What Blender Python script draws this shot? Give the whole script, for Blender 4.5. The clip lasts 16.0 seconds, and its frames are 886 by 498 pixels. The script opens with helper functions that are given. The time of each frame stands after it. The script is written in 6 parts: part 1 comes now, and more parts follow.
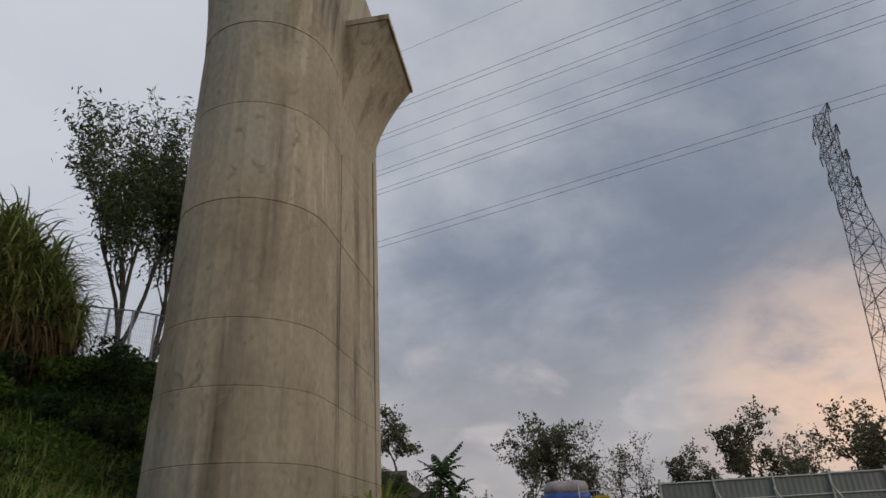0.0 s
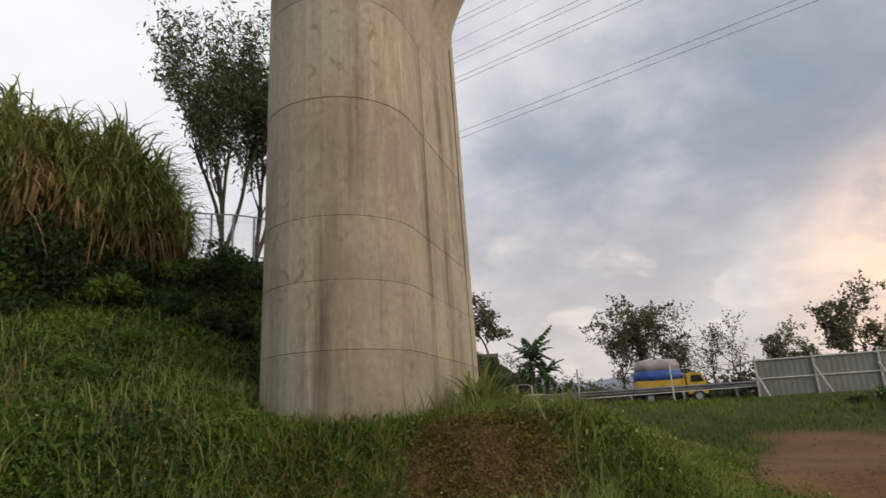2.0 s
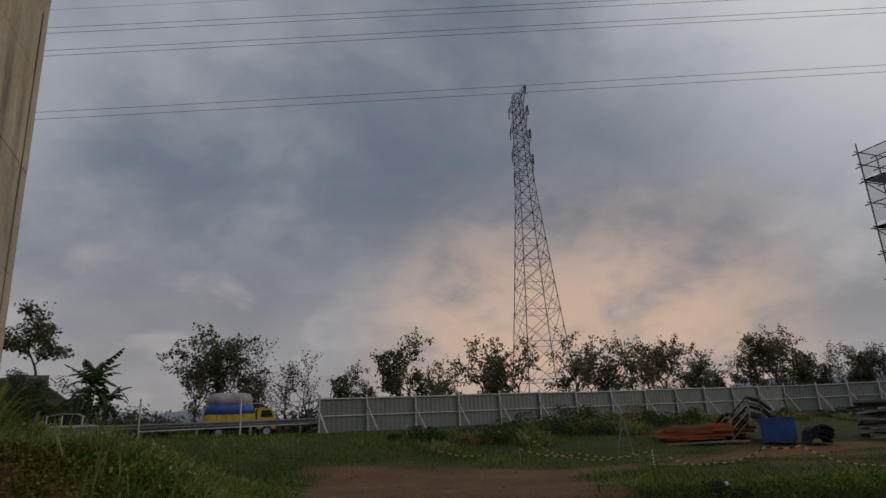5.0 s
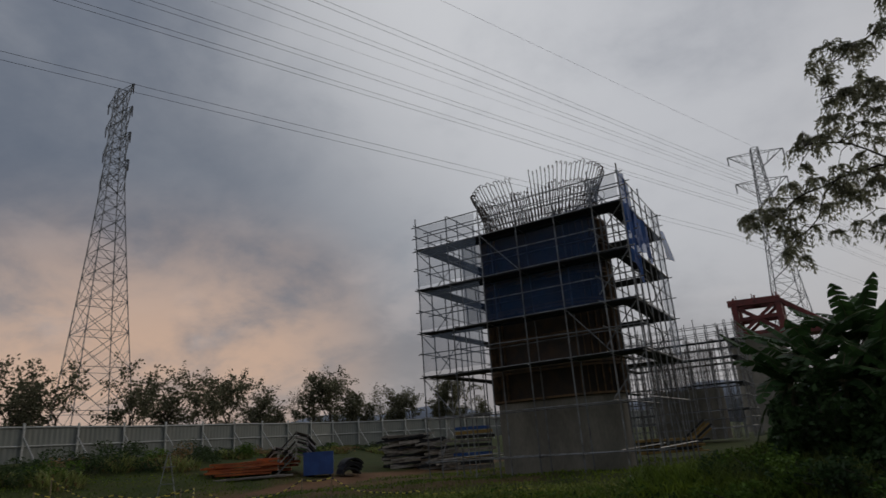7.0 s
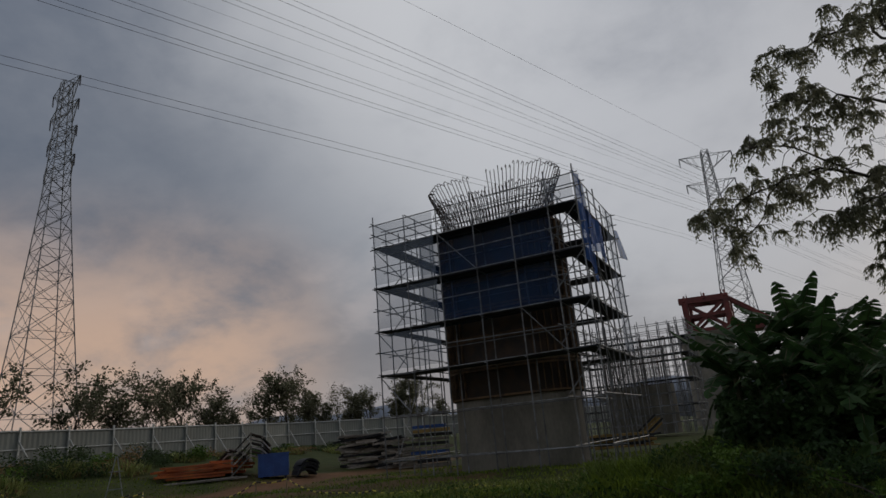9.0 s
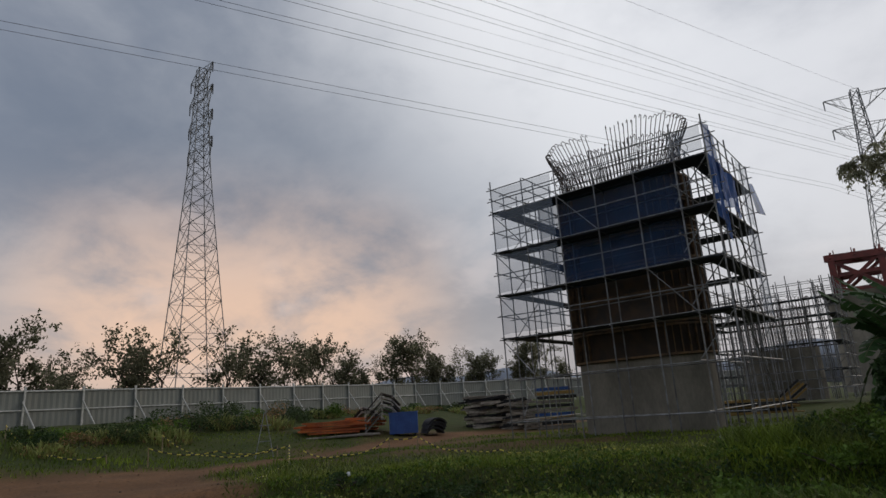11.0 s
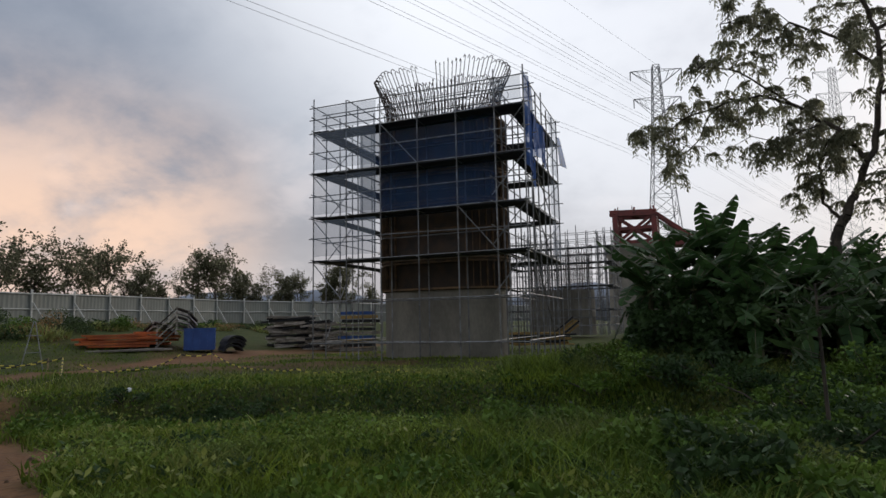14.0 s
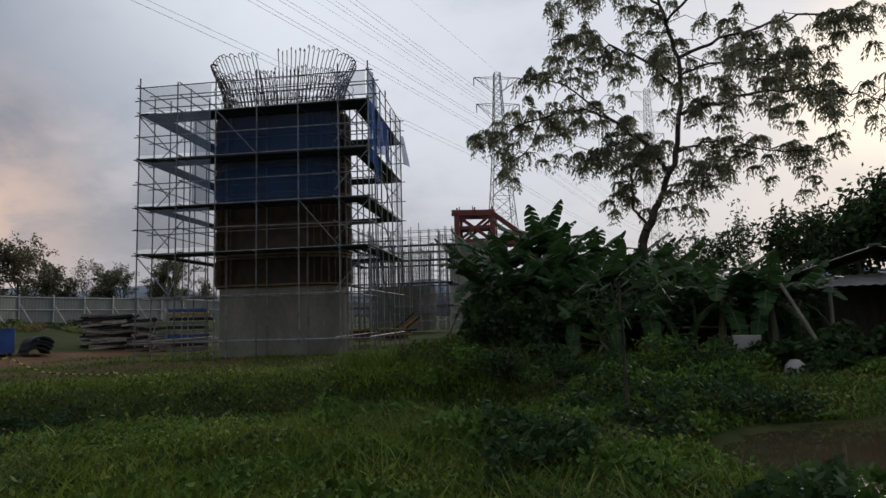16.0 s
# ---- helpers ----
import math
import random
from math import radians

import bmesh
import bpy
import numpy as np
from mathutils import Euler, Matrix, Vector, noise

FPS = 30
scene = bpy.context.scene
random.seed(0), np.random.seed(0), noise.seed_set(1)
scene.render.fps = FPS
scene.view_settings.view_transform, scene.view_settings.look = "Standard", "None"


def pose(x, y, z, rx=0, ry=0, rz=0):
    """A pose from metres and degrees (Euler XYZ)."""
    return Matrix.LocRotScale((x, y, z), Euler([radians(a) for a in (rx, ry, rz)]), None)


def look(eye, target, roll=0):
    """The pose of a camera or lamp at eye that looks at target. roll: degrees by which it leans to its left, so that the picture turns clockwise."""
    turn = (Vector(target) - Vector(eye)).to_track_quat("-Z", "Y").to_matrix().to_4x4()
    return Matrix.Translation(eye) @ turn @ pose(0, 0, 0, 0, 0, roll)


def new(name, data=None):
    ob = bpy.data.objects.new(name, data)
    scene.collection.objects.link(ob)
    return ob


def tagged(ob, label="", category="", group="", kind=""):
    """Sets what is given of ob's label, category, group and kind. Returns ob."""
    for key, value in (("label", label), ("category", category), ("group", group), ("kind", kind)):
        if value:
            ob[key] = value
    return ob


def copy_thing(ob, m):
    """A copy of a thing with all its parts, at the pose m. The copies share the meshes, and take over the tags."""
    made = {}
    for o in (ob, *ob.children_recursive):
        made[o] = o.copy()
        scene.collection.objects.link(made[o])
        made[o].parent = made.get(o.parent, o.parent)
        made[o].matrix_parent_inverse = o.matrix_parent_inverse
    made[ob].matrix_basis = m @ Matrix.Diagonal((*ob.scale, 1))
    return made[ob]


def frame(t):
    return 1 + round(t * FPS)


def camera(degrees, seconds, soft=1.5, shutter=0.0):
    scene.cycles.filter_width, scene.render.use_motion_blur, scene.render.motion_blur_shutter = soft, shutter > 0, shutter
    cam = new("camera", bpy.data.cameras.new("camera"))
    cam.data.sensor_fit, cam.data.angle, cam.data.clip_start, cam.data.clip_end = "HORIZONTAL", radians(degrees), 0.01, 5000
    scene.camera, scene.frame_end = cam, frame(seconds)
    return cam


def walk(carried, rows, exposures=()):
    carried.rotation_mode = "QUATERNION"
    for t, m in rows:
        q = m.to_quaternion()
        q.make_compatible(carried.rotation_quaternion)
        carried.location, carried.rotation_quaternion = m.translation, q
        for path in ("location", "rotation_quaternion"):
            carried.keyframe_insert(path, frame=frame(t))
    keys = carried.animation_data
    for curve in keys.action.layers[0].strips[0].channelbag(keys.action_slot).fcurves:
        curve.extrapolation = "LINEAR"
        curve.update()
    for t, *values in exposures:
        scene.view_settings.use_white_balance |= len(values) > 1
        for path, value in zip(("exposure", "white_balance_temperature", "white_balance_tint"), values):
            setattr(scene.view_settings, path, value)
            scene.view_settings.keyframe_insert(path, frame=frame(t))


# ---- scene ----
cam = camera(70.5, 16.0, soft=1.5, shutter=0.12)
EYE = 1.6
ARM = 0.7
# seconds, yaw, pitch, roll of a camera held at arm's length by someone who turns on the spot
TURNS = [
    (0, 0.87, 25.27, 2.94),
    (0.5, 8.80, 23.00, 2.75),
    (1, 16.80, 20.63, 2.72),
    (1.5, 16.47, 18.27, 3.07),
    (2, 8.94, 15.73, 3.35),
    (2.5, 0.08, 13.82, 3.55),
    (3, -7.18, 13.28, 3.14),
    (3.5, -13.86, 14.11, 2.60),
    (3.7, -16.37, 14.40, 2.73),
    (5.8, -37.66, 17.94, 3.38),
    (6, -41.71, 17.91, 3.54),
    (6.2, -46.45, 17.82, 3.60),
    (6.5, -53.37, 17.51, 4.15),
    (7, -64.71, 17.20, 3.99),
    (7.5, -73.99, 16.78, 4.22),
    (8, -77.62, 16.43, 4.90),
    (8.5, -74.04, 16.71, 5.08),
    (9, -68.38, 16.78, 4.96),
    (9.5, -64.34, 16.76, 5.07),
    (10, -59.97, 16.74, 4.86),
    (10.2, -58.52, 16.64, 4.82),
    (12.3, -58.06, 9.90, 1.70),
    (12.5, -59.47, 9.24, 1.45),
    (13, -64.55, 7.95, 0.99),
    (13.5, -69.85, 7.26, 1.06),
    (14, -74.83, 6.78, 1.14),
    (14.5, -79.04, 6.36, 1.11),
    (15, -82.70, 6.20, 1.26),
    (15.5, -86.31, 6.17, 1.48),
    (16, -88.90, 6.10, 1.66),
]
EXPOSURES = [(0.0, -0.05, 6450, 10), (1.0, 0.2, 6600, 10), (1.5, 0.4, 6850, 10), (2.0, 0.62, 7000, 10), (2.5, 0.6, 7000, 10), (3.0, 0.46, 6750, 10), (3.5, 0.08, 6450, 10), (6.0, -0.6, 6450, 10), (7.0, -0.68, 6460, 10), (8.0, -0.9, 6480, 10), (9.0, -0.74, 6420, 10), (10.0, -0.46, 6500, 10), (12.5, 0.2, 6400, 10), (14.5, 0.15, 6320, 10), (16.0, -0.12, 6200, 10)]
walk(cam, [(t, pose(-math.sin(radians(yaw)) * ARM, math.cos(radians(yaw)) * ARM, EYE, 90 + pitch, roll, yaw)) for t, yaw, pitch, roll in TURNS], EXPOSURES)


def at(az, dist, z=0.0):
    """A place by its bearing in degrees (positive to the left of +y), its distance and height."""
    return Vector((-math.sin(radians(az)) * dist, math.cos(radians(az)) * dist, z))


def smooth(a, b, x):
    t = min(1.0, max(0.0, (x - a) / (b - a)))
    return t * t * (3 - 2 * t)


# ---- world and light ----
SUN_AZ, SUN_EL = -124.0, 17.0
world = bpy.data.worlds.new("dusk_sky")
scene.world = world
world.use_nodes = True
wt = world.node_tree
wt.nodes.clear()


def wnode(kind, **values):
    n = wt.nodes.new(kind)
    for key, value in values.items():
        if key == "op":
            n.operation = value
        elif key == "blend":
            n.blend_type = value
    return n


def wmath(op, a, b=None, c=None):
    n = wnode("ShaderNodeMath", op=op)
    for i, v in enumerate((a, b, c)):
        if v is None:
            continue
        if isinstance(v, (int, float)):
            n.inputs[i].default_value = v
        else:
            wt.links.new(v, n.inputs[i])
    return n.outputs[0]


def wmix(fac, a, b, blend="MIX"):
    n = wt.nodes.new("ShaderNodeMixRGB")
    n.blend_type = blend
    for i, v in enumerate((fac, a, b)):
        if isinstance(v, (int, float)):
            n.inputs[i].default_value = v
        elif isinstance(v, tuple):
            n.inputs[i].default_value = (*v, 1)
        else:
            wt.links.new(v, n.inputs[i])
    return n.outputs[0]


def wdot(vec, az, el):
    d = at(az, math.cos(radians(el)), math.sin(radians(el)))
    n = wnode("ShaderNodeVectorMath", op="DOT_PRODUCT")
    wt.links.new(vec, n.inputs[0])
    n.inputs[1].default_value = d
    return n.outputs["Value"]


coords = wt.nodes.new("ShaderNodeTexCoord").outputs["Generated"]
split = wt.nodes.new("ShaderNodeSeparateXYZ")
wt.links.new(coords, split.inputs[0])
up = wmath("MAXIMUM", split.outputs[2], 0.0)
flat = wmath("ADD", up, 0.42)
plane = wt.nodes.new("ShaderNodeCombineXYZ")
wt.links.new(wmath("DIVIDE", split.outputs[0], flat), plane.inputs[0])
wt.links.new(wmath("DIVIDE", split.outputs[1], flat), plane.inputs[1])


def wnoise(scale, detail, rough, seed):
    n = wt.nodes.new("ShaderNodeTexNoise")
    n.noise_dimensions = "4D"
    wt.links.new(plane.outputs[0], n.inputs["Vector"])
    n.inputs["Scale"].default_value = scale
    n.inputs["Detail"].default_value = detail
    n.inputs["Roughness"].default_value = rough
    n.inputs["W"].default_value = seed
    n.inputs["Distortion"].default_value = 0.25
    return n.outputs["Fac"]


def wramp(fac, a, b):
    n = wt.nodes.new("ShaderNodeMapRange")
    n.interpolation_type = "SMOOTHSTEP"
    wt.links.new(fac, n.inputs[0])
    n.inputs[1].default_value, n.inputs[2].default_value = a, b
    return n.outputs[0]


sky = wt.nodes.new("ShaderNodeTexSky")
sky.sky_type = "NISHITA"
sky.sun_disc = False
sky.sun_elevation = radians(SUN_EL)
sky.sun_rotation = radians(-SUN_AZ)
sky.air_density, sky.dust_density = 1.5, 3.0
big = wnoise(1.5, 6, 0.5, 3.1)
fine = wnoise(3.6, 8, 0.58, 7.7)
cover = wramp(wmath("ADD", wmath("MULTIPLY", big, 0.6), wmath("MULTIPLY", fine, 0.4)), 0.37, 0.63)
cloud = wmix(cover, (0.20, 0.235, 0.305), (0.48, 0.50, 0.55))
low = wramp(up, 0.42, 0.02)
cloud = wmix(wmath("MULTIPLY", low, 0.7), cloud, (0.46, 0.42, 0.415))
# the heavy grey-blue bank of cloud
dark = wmath("MULTIPLY", wmath("MULTIPLY", wramp(wdot(coords, -50, 28), 0.86, 0.98), wramp(up, 0.60, 0.40)), wramp(wmath("ADD", up, wmath("MULTIPLY", big, 0.3)), 0.32, 0.48))
cloud = wmix(wmath("MULTIPLY", dark, 0.5), cloud, (0.16, 0.19, 0.25))
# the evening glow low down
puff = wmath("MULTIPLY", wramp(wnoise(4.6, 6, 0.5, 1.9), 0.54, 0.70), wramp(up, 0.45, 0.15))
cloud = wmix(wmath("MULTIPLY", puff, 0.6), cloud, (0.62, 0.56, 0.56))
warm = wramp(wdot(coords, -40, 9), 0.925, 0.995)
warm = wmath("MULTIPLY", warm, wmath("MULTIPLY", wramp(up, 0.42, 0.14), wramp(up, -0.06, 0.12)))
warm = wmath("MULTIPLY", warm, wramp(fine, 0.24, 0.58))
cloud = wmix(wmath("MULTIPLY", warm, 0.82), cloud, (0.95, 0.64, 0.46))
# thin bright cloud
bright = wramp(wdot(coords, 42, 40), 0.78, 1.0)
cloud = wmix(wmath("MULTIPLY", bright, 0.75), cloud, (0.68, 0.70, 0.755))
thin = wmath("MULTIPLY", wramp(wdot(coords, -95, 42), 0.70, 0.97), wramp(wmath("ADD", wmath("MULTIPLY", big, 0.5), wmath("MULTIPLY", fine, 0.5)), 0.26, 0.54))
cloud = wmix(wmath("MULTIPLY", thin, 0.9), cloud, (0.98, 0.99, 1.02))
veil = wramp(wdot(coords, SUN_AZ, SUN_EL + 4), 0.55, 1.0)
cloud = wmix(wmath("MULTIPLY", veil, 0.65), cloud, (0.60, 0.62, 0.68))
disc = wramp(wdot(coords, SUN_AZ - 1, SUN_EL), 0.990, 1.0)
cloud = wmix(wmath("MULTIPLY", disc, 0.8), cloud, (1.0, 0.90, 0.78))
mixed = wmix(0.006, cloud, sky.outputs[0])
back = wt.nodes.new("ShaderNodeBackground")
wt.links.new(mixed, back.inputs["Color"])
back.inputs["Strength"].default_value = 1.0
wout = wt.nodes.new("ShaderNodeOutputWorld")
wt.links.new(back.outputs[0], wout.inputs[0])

sun_data = bpy.data.lights.new("sun", "SUN")
sun_data.energy, sun_data.angle, sun_data.color = 0.6, radians(14), (1.0, 0.88, 0.74)
sun = new("sun", sun_data)
sun.matrix_world = look(at(SUN_AZ, 60, 60 * math.tan(radians(SUN_EL))), (0, 0, 0))


# ---- materials ----
MATS = {}


def mat(name, base, second=None, rough=0.8, metal=0.0, scale=3.0, stretch=(1, 1, 1), bump=0.0, fine=30.0, spread=0.12,
        sheer=0.0, through_light=0.0, third=None, drips=None, spec=0.5):
    """A surface: two base colours blended by a large noise, a fine grain, a random shift for each object, and relief."""
    if name in MATS:
        return MATS[name]
    m = bpy.data.materials.new(name)
    m.use_nodes = True
    nt = m.node_tree
    b = nt.nodes["Principled BSDF"]
    b.inputs["Roughness"].default_value, b.inputs["Metallic"].default_value = rough, metal
    b.inputs["Specular IOR Level"].default_value = spec if not through_light else 0.14
    second = second or tuple(c * 0.6 for c in base)
    tc = nt.nodes.new("ShaderNodeTexCoord")
    mp = nt.nodes.new("ShaderNodeMapping")
    mp.inputs["Scale"].default_value = stretch
    nt.links.new(tc.outputs["Object"], mp.inputs[0])

    def noise_of(s, detail, dist=0.0):
        n = nt.nodes.new("ShaderNodeTexNoise")
        n.inputs["Scale"].default_value, n.inputs["Detail"].default_value, n.inputs["Distortion"].default_value = s, detail, dist
        nt.links.new(mp.outputs[0], n.inputs["Vector"])
        return n.outputs["Fac"]

    def ramp(f, a, c):
        r = nt.nodes.new("ShaderNodeMapRange")
        r.inputs[1].default_value, r.inputs[2].default_value = a, c
        nt.links.new(f, r.inputs[0])
        return r.outputs[0]

    def mix(f, a, c, blend="MIX"):
        n = nt.nodes.new("ShaderNodeMixRGB")
        n.blend_type = blend
        for i, v in enumerate((f, a, c)):
            if isinstance(v, (int, float)):
                n.inputs[i].default_value = v
            elif isinstance(v, tuple):
                n.inputs[i].default_value = (*v, 1)
            else:
                nt.links.new(v, n.inputs[i])
        return n.outputs[0]

    large = noise_of(scale, 5, 0.4)
    grain = noise_of(fine, 4)
    col = mix(ramp(large, 0.38, 0.62), base, second)
    if third:
        col = mix(ramp(noise_of(scale * 0.37, 3, 0.8), 0.5, 0.66), col, third)
    if drips:
        # rain streaks: narrow, tall, gathered in uneven patches
        ms = nt.nodes.new("ShaderNodeMapping")
        ms.inputs["Scale"].default_value = (2.1, 2.1, 0.12)
        nt.links.new(tc.outputs["Object"], ms.inputs[0])
        st = nt.nodes.new("ShaderNodeTexNoise")
        st.inputs["Scale"].default_value, st.inputs["Detail"].default_value, st.inputs["Distortion"].default_value = 1.0, 5, 0.2
        nt.links.new(ms.outputs[0], st.inputs["Vector"])
        patch = noise_of(scale * 1.1, 4, 0.6)
        both = nt.nodes.new("ShaderNodeMath")
        both.operation = "MULTIPLY"
        nt.links.new(ramp(st.outputs["Fac"], 0.50, 0.68), both.inputs[0])
        nt.links.new(ramp(patch, 0.36, 0.60), both.inputs[1])
        col = mix(both.outputs[0], col, drips)
        mf = nt.nodes.new("ShaderNodeMapping")
        mf.inputs["Scale"].default_value, mf.inputs["Location"].default_value = (7.0, 7.0, 0.5), (3.0, 1.0, 5.0)
        nt.links.new(tc.outputs["Object"], mf.inputs[0])
        pale = nt.nodes.new("ShaderNodeTexNoise")
        pale.inputs["Scale"].default_value, pale.inputs["Detail"].default_value, pale.inputs["Distortion"].default_value = 1.0, 6, 0.4
        nt.links.new(mf.outputs[0], pale.inputs["Vector"])
        runs = nt.nodes.new("ShaderNodeMath")
        runs.operation = "MULTIPLY"
        nt.links.new(ramp(pale.outputs["Fac"], 0.55, 0.76), runs.inputs[0])
        nt.links.new(ramp(noise_of(scale * 0.9, 5, 1.2), 0.46, 0.60), runs.inputs[1])
        col = mix(runs.outputs[0], col, tuple(min(0.7, c * 1.32) for c in base))
        spots = ramp(noise_of(scale * 6.0, 6, 0.8), 0.60, 0.70)
        col = mix(spots, col, tuple(0.55 * c + 0.45 * d for c, d in zip(drips, base)))
    col = mix(ramp(grain, 0.3, 0.7), col, mix(1.0, col, (0.80, 0.80, 0.80), "MULTIPLY"))
    info = nt.nodes.new("ShaderNodeObjectInfo")
    geo = nt.nodes.new("ShaderNodeNewGeometry")
    rnd = nt.nodes.new("ShaderNodeMath")
    rnd.operation = "FRACT"
    add = nt.nodes.new("ShaderNodeMath")
    nt.links.new(info.outputs["Random"], add.inputs[0])
    nt.links.new(geo.outputs["Random Per Island"], add.inputs[1])
    nt.links.new(add.outputs[0], rnd.inputs[0])
    hsv = nt.nodes.new("ShaderNodeHueSaturation")
    val = nt.nodes.new("ShaderNodeMapRange")
    val.inputs[3].default_value, val.inputs[4].default_value = 1 - spread, 1 + spread
    nt.links.new(rnd.outputs[0], val.inputs[0])
    nt.links.new(val.outputs[0], hsv.inputs["Value"])
    nt.links.new(col, hsv.inputs["Color"])
    nt.links.new(hsv.outputs[0], b.inputs["Base Color"])
    if bump:
        bp = nt.nodes.new("ShaderNodeBump")
        bp.inputs["Strength"].default_value, bp.inputs["Distance"].default_value = min(1.0, bump * 4), bump * 0.2
        nt.links.new(grain, bp.inputs["Height"])
        nt.links.new(bp.outputs[0], b.inputs["Normal"])
    out = nt.nodes["Material Output"]
    if through_light:
        tr = nt.nodes.new("ShaderNodeBsdfTranslucent")
        nt.links.new(hsv.outputs[0], tr.inputs["Color"])
        ms = nt.nodes.new("ShaderNodeMixShader")
        ms.inputs[0].default_value = through_light
        nt.links.new(b.outputs[0], ms.inputs[1])
        nt.links.new(tr.outputs[0], ms.inputs[2])
        nt.links.new(ms.outputs[0], out.inputs[0])
    if sheer:
        tp = nt.nodes.new("ShaderNodeBsdfTransparent")
        ms = nt.nodes.new("ShaderNodeMixShader")
        ms.inputs[0].default_value = sheer
        nt.links.new(b.outputs[0], ms.inputs[1])
        nt.links.new(tp.outputs[0], ms.inputs[2])
        nt.links.new(ms.outputs[0], out.inputs[0])
    MATS[name] = m
    return m


CONCRETE = mat("old_concrete", (0.50, 0.415, 0.295), (0.40, 0.325, 0.225), 0.85, scale=0.7, stretch=(1.0, 1.0, 0.62), bump=0.02, fine=11,
               spread=0.05, third=(0.45, 0.405, 0.32), drips=(0.165, 0.13, 0.085))
STAIN = mat("stained_concrete", (0.20, 0.165, 0.115), (0.14, 0.115, 0.08), 0.9, scale=0.9, bump=0.02, fine=12, spread=0.05)
CONCRETE_NEW = mat("grey_concrete", (0.275, 0.25, 0.205), (0.195, 0.178, 0.145), 0.85, scale=0.9, stretch=(1, 1, 0.4), bump=0.02, fine=12, spread=0.05)
SOIL_DARK = mat("dark_soil", (0.17, 0.105, 0.06), (0.10, 0.065, 0.04), 0.95, scale=1.5, bump=0.1, fine=9)
STEEL = mat("galvanised_steel", (0.42, 0.44, 0.46), (0.28, 0.29, 0.31), 0.5, 0.6, scale=4)
STEEL_DARK = mat("tower_steel", (0.25, 0.255, 0.265), (0.18, 0.185, 0.19), 0.6, 0.5, scale=1)
WIRE = mat("conductor_aluminium", (0.09, 0.09, 0.10), None, 0.6, 0.3)
RUST = mat("rusty_rebar", (0.13, 0.10, 0.085), (0.08, 0.06, 0.05), 0.8, 0.3, scale=5)
FORM = mat("formwork_steel", (0.05, 0.042, 0.036), (0.085, 0.055, 0.036), 0.75, 0.3, scale=1.6, spread=0.25)
FORM_RIB = mat("formwork_rib", (0.20, 0.12, 0.06), (0.10, 0.07, 0.045), 0.75, 0.2, scale=3, spread=0.3)
PLANK = mat("dirty_planks", (0.052, 0.056, 0.068), (0.034, 0.037, 0.046), 0.9, scale=4, stretch=(1, 6, 6))
SHEET = mat("grey_sheet_metal", (0.235, 0.25, 0.23), (0.19, 0.205, 0.185), 0.55, 0.2, scale=0.6, spread=0.06, third=(0.22, 0.22, 0.19))
POST_WHITE = mat("white_post_paint", (0.66, 0.66, 0.63), (0.5, 0.5, 0.47), 0.6, scale=6)
BARK = mat("bark", (0.10, 0.08, 0.06), (0.05, 0.042, 0.034), 0.95, scale=5, stretch=(2, 2, 0.5), bump=0.08, fine=20)
# leaf colour paled to stand in for haze before the distant trees
LEAF_FAR_HAZY = mat("hazy_far_foliage", (0.22, 0.21, 0.13), (0.13, 0.135, 0.08), 0.7, scale=0.6, spread=0.45, through_light=0.55)
LEAF = mat("tree_foliage", (0.075, 0.11, 0.04), (0.045, 0.07, 0.028), 0.6, scale=0.9, spread=0.4, through_light=0.3)
HILL_LEAF = mat("bank_tree_foliage", (0.115, 0.145, 0.065), (0.07, 0.095, 0.04), 0.5, scale=0.9, spread=0.45, through_light=0.4)
# greyed and lightened in the colour for haze and flare over the pond tree
FEATHER_HAZY = mat("hazy_feathery_foliage", (0.32, 0.315, 0.215), (0.22, 0.225, 0.145), 0.6, scale=0.7, spread=0.4, through_light=0.75)
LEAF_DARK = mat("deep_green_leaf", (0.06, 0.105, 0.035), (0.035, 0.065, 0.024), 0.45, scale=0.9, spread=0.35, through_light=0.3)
BANANA = mat("banana_leaf", (0.06, 0.12, 0.035), (0.04, 0.08, 0.03), 0.4, scale=2, spread=0.3, through_light=0.35)
GRASS = mat("grass_blades", (0.205, 0.27, 0.034), (0.11, 0.17, 0.026), 0.5, scale=0.45, spread=0.55, through_light=0.3, third=(0.14, 0.17, 0.05))
WEED = mat("weed_leaves", (0.135, 0.215, 0.034), (0.07, 0.13, 0.026), 0.55, scale=0.5, spread=0.4, through_light=0.25)
CANE = mat("cane_grass", (0.33, 0.36, 0.12), (0.22, 0.26, 0.075), 0.6, scale=0.8, spread=0.4, through_light=0.3, third=(0.30, 0.23, 0.10))
CANE_DRY = mat("dry_cane", (0.34, 0.22, 0.10), (0.22, 0.15, 0.07), 0.8, scale=0.8, spread=0.4, through_light=0.2)


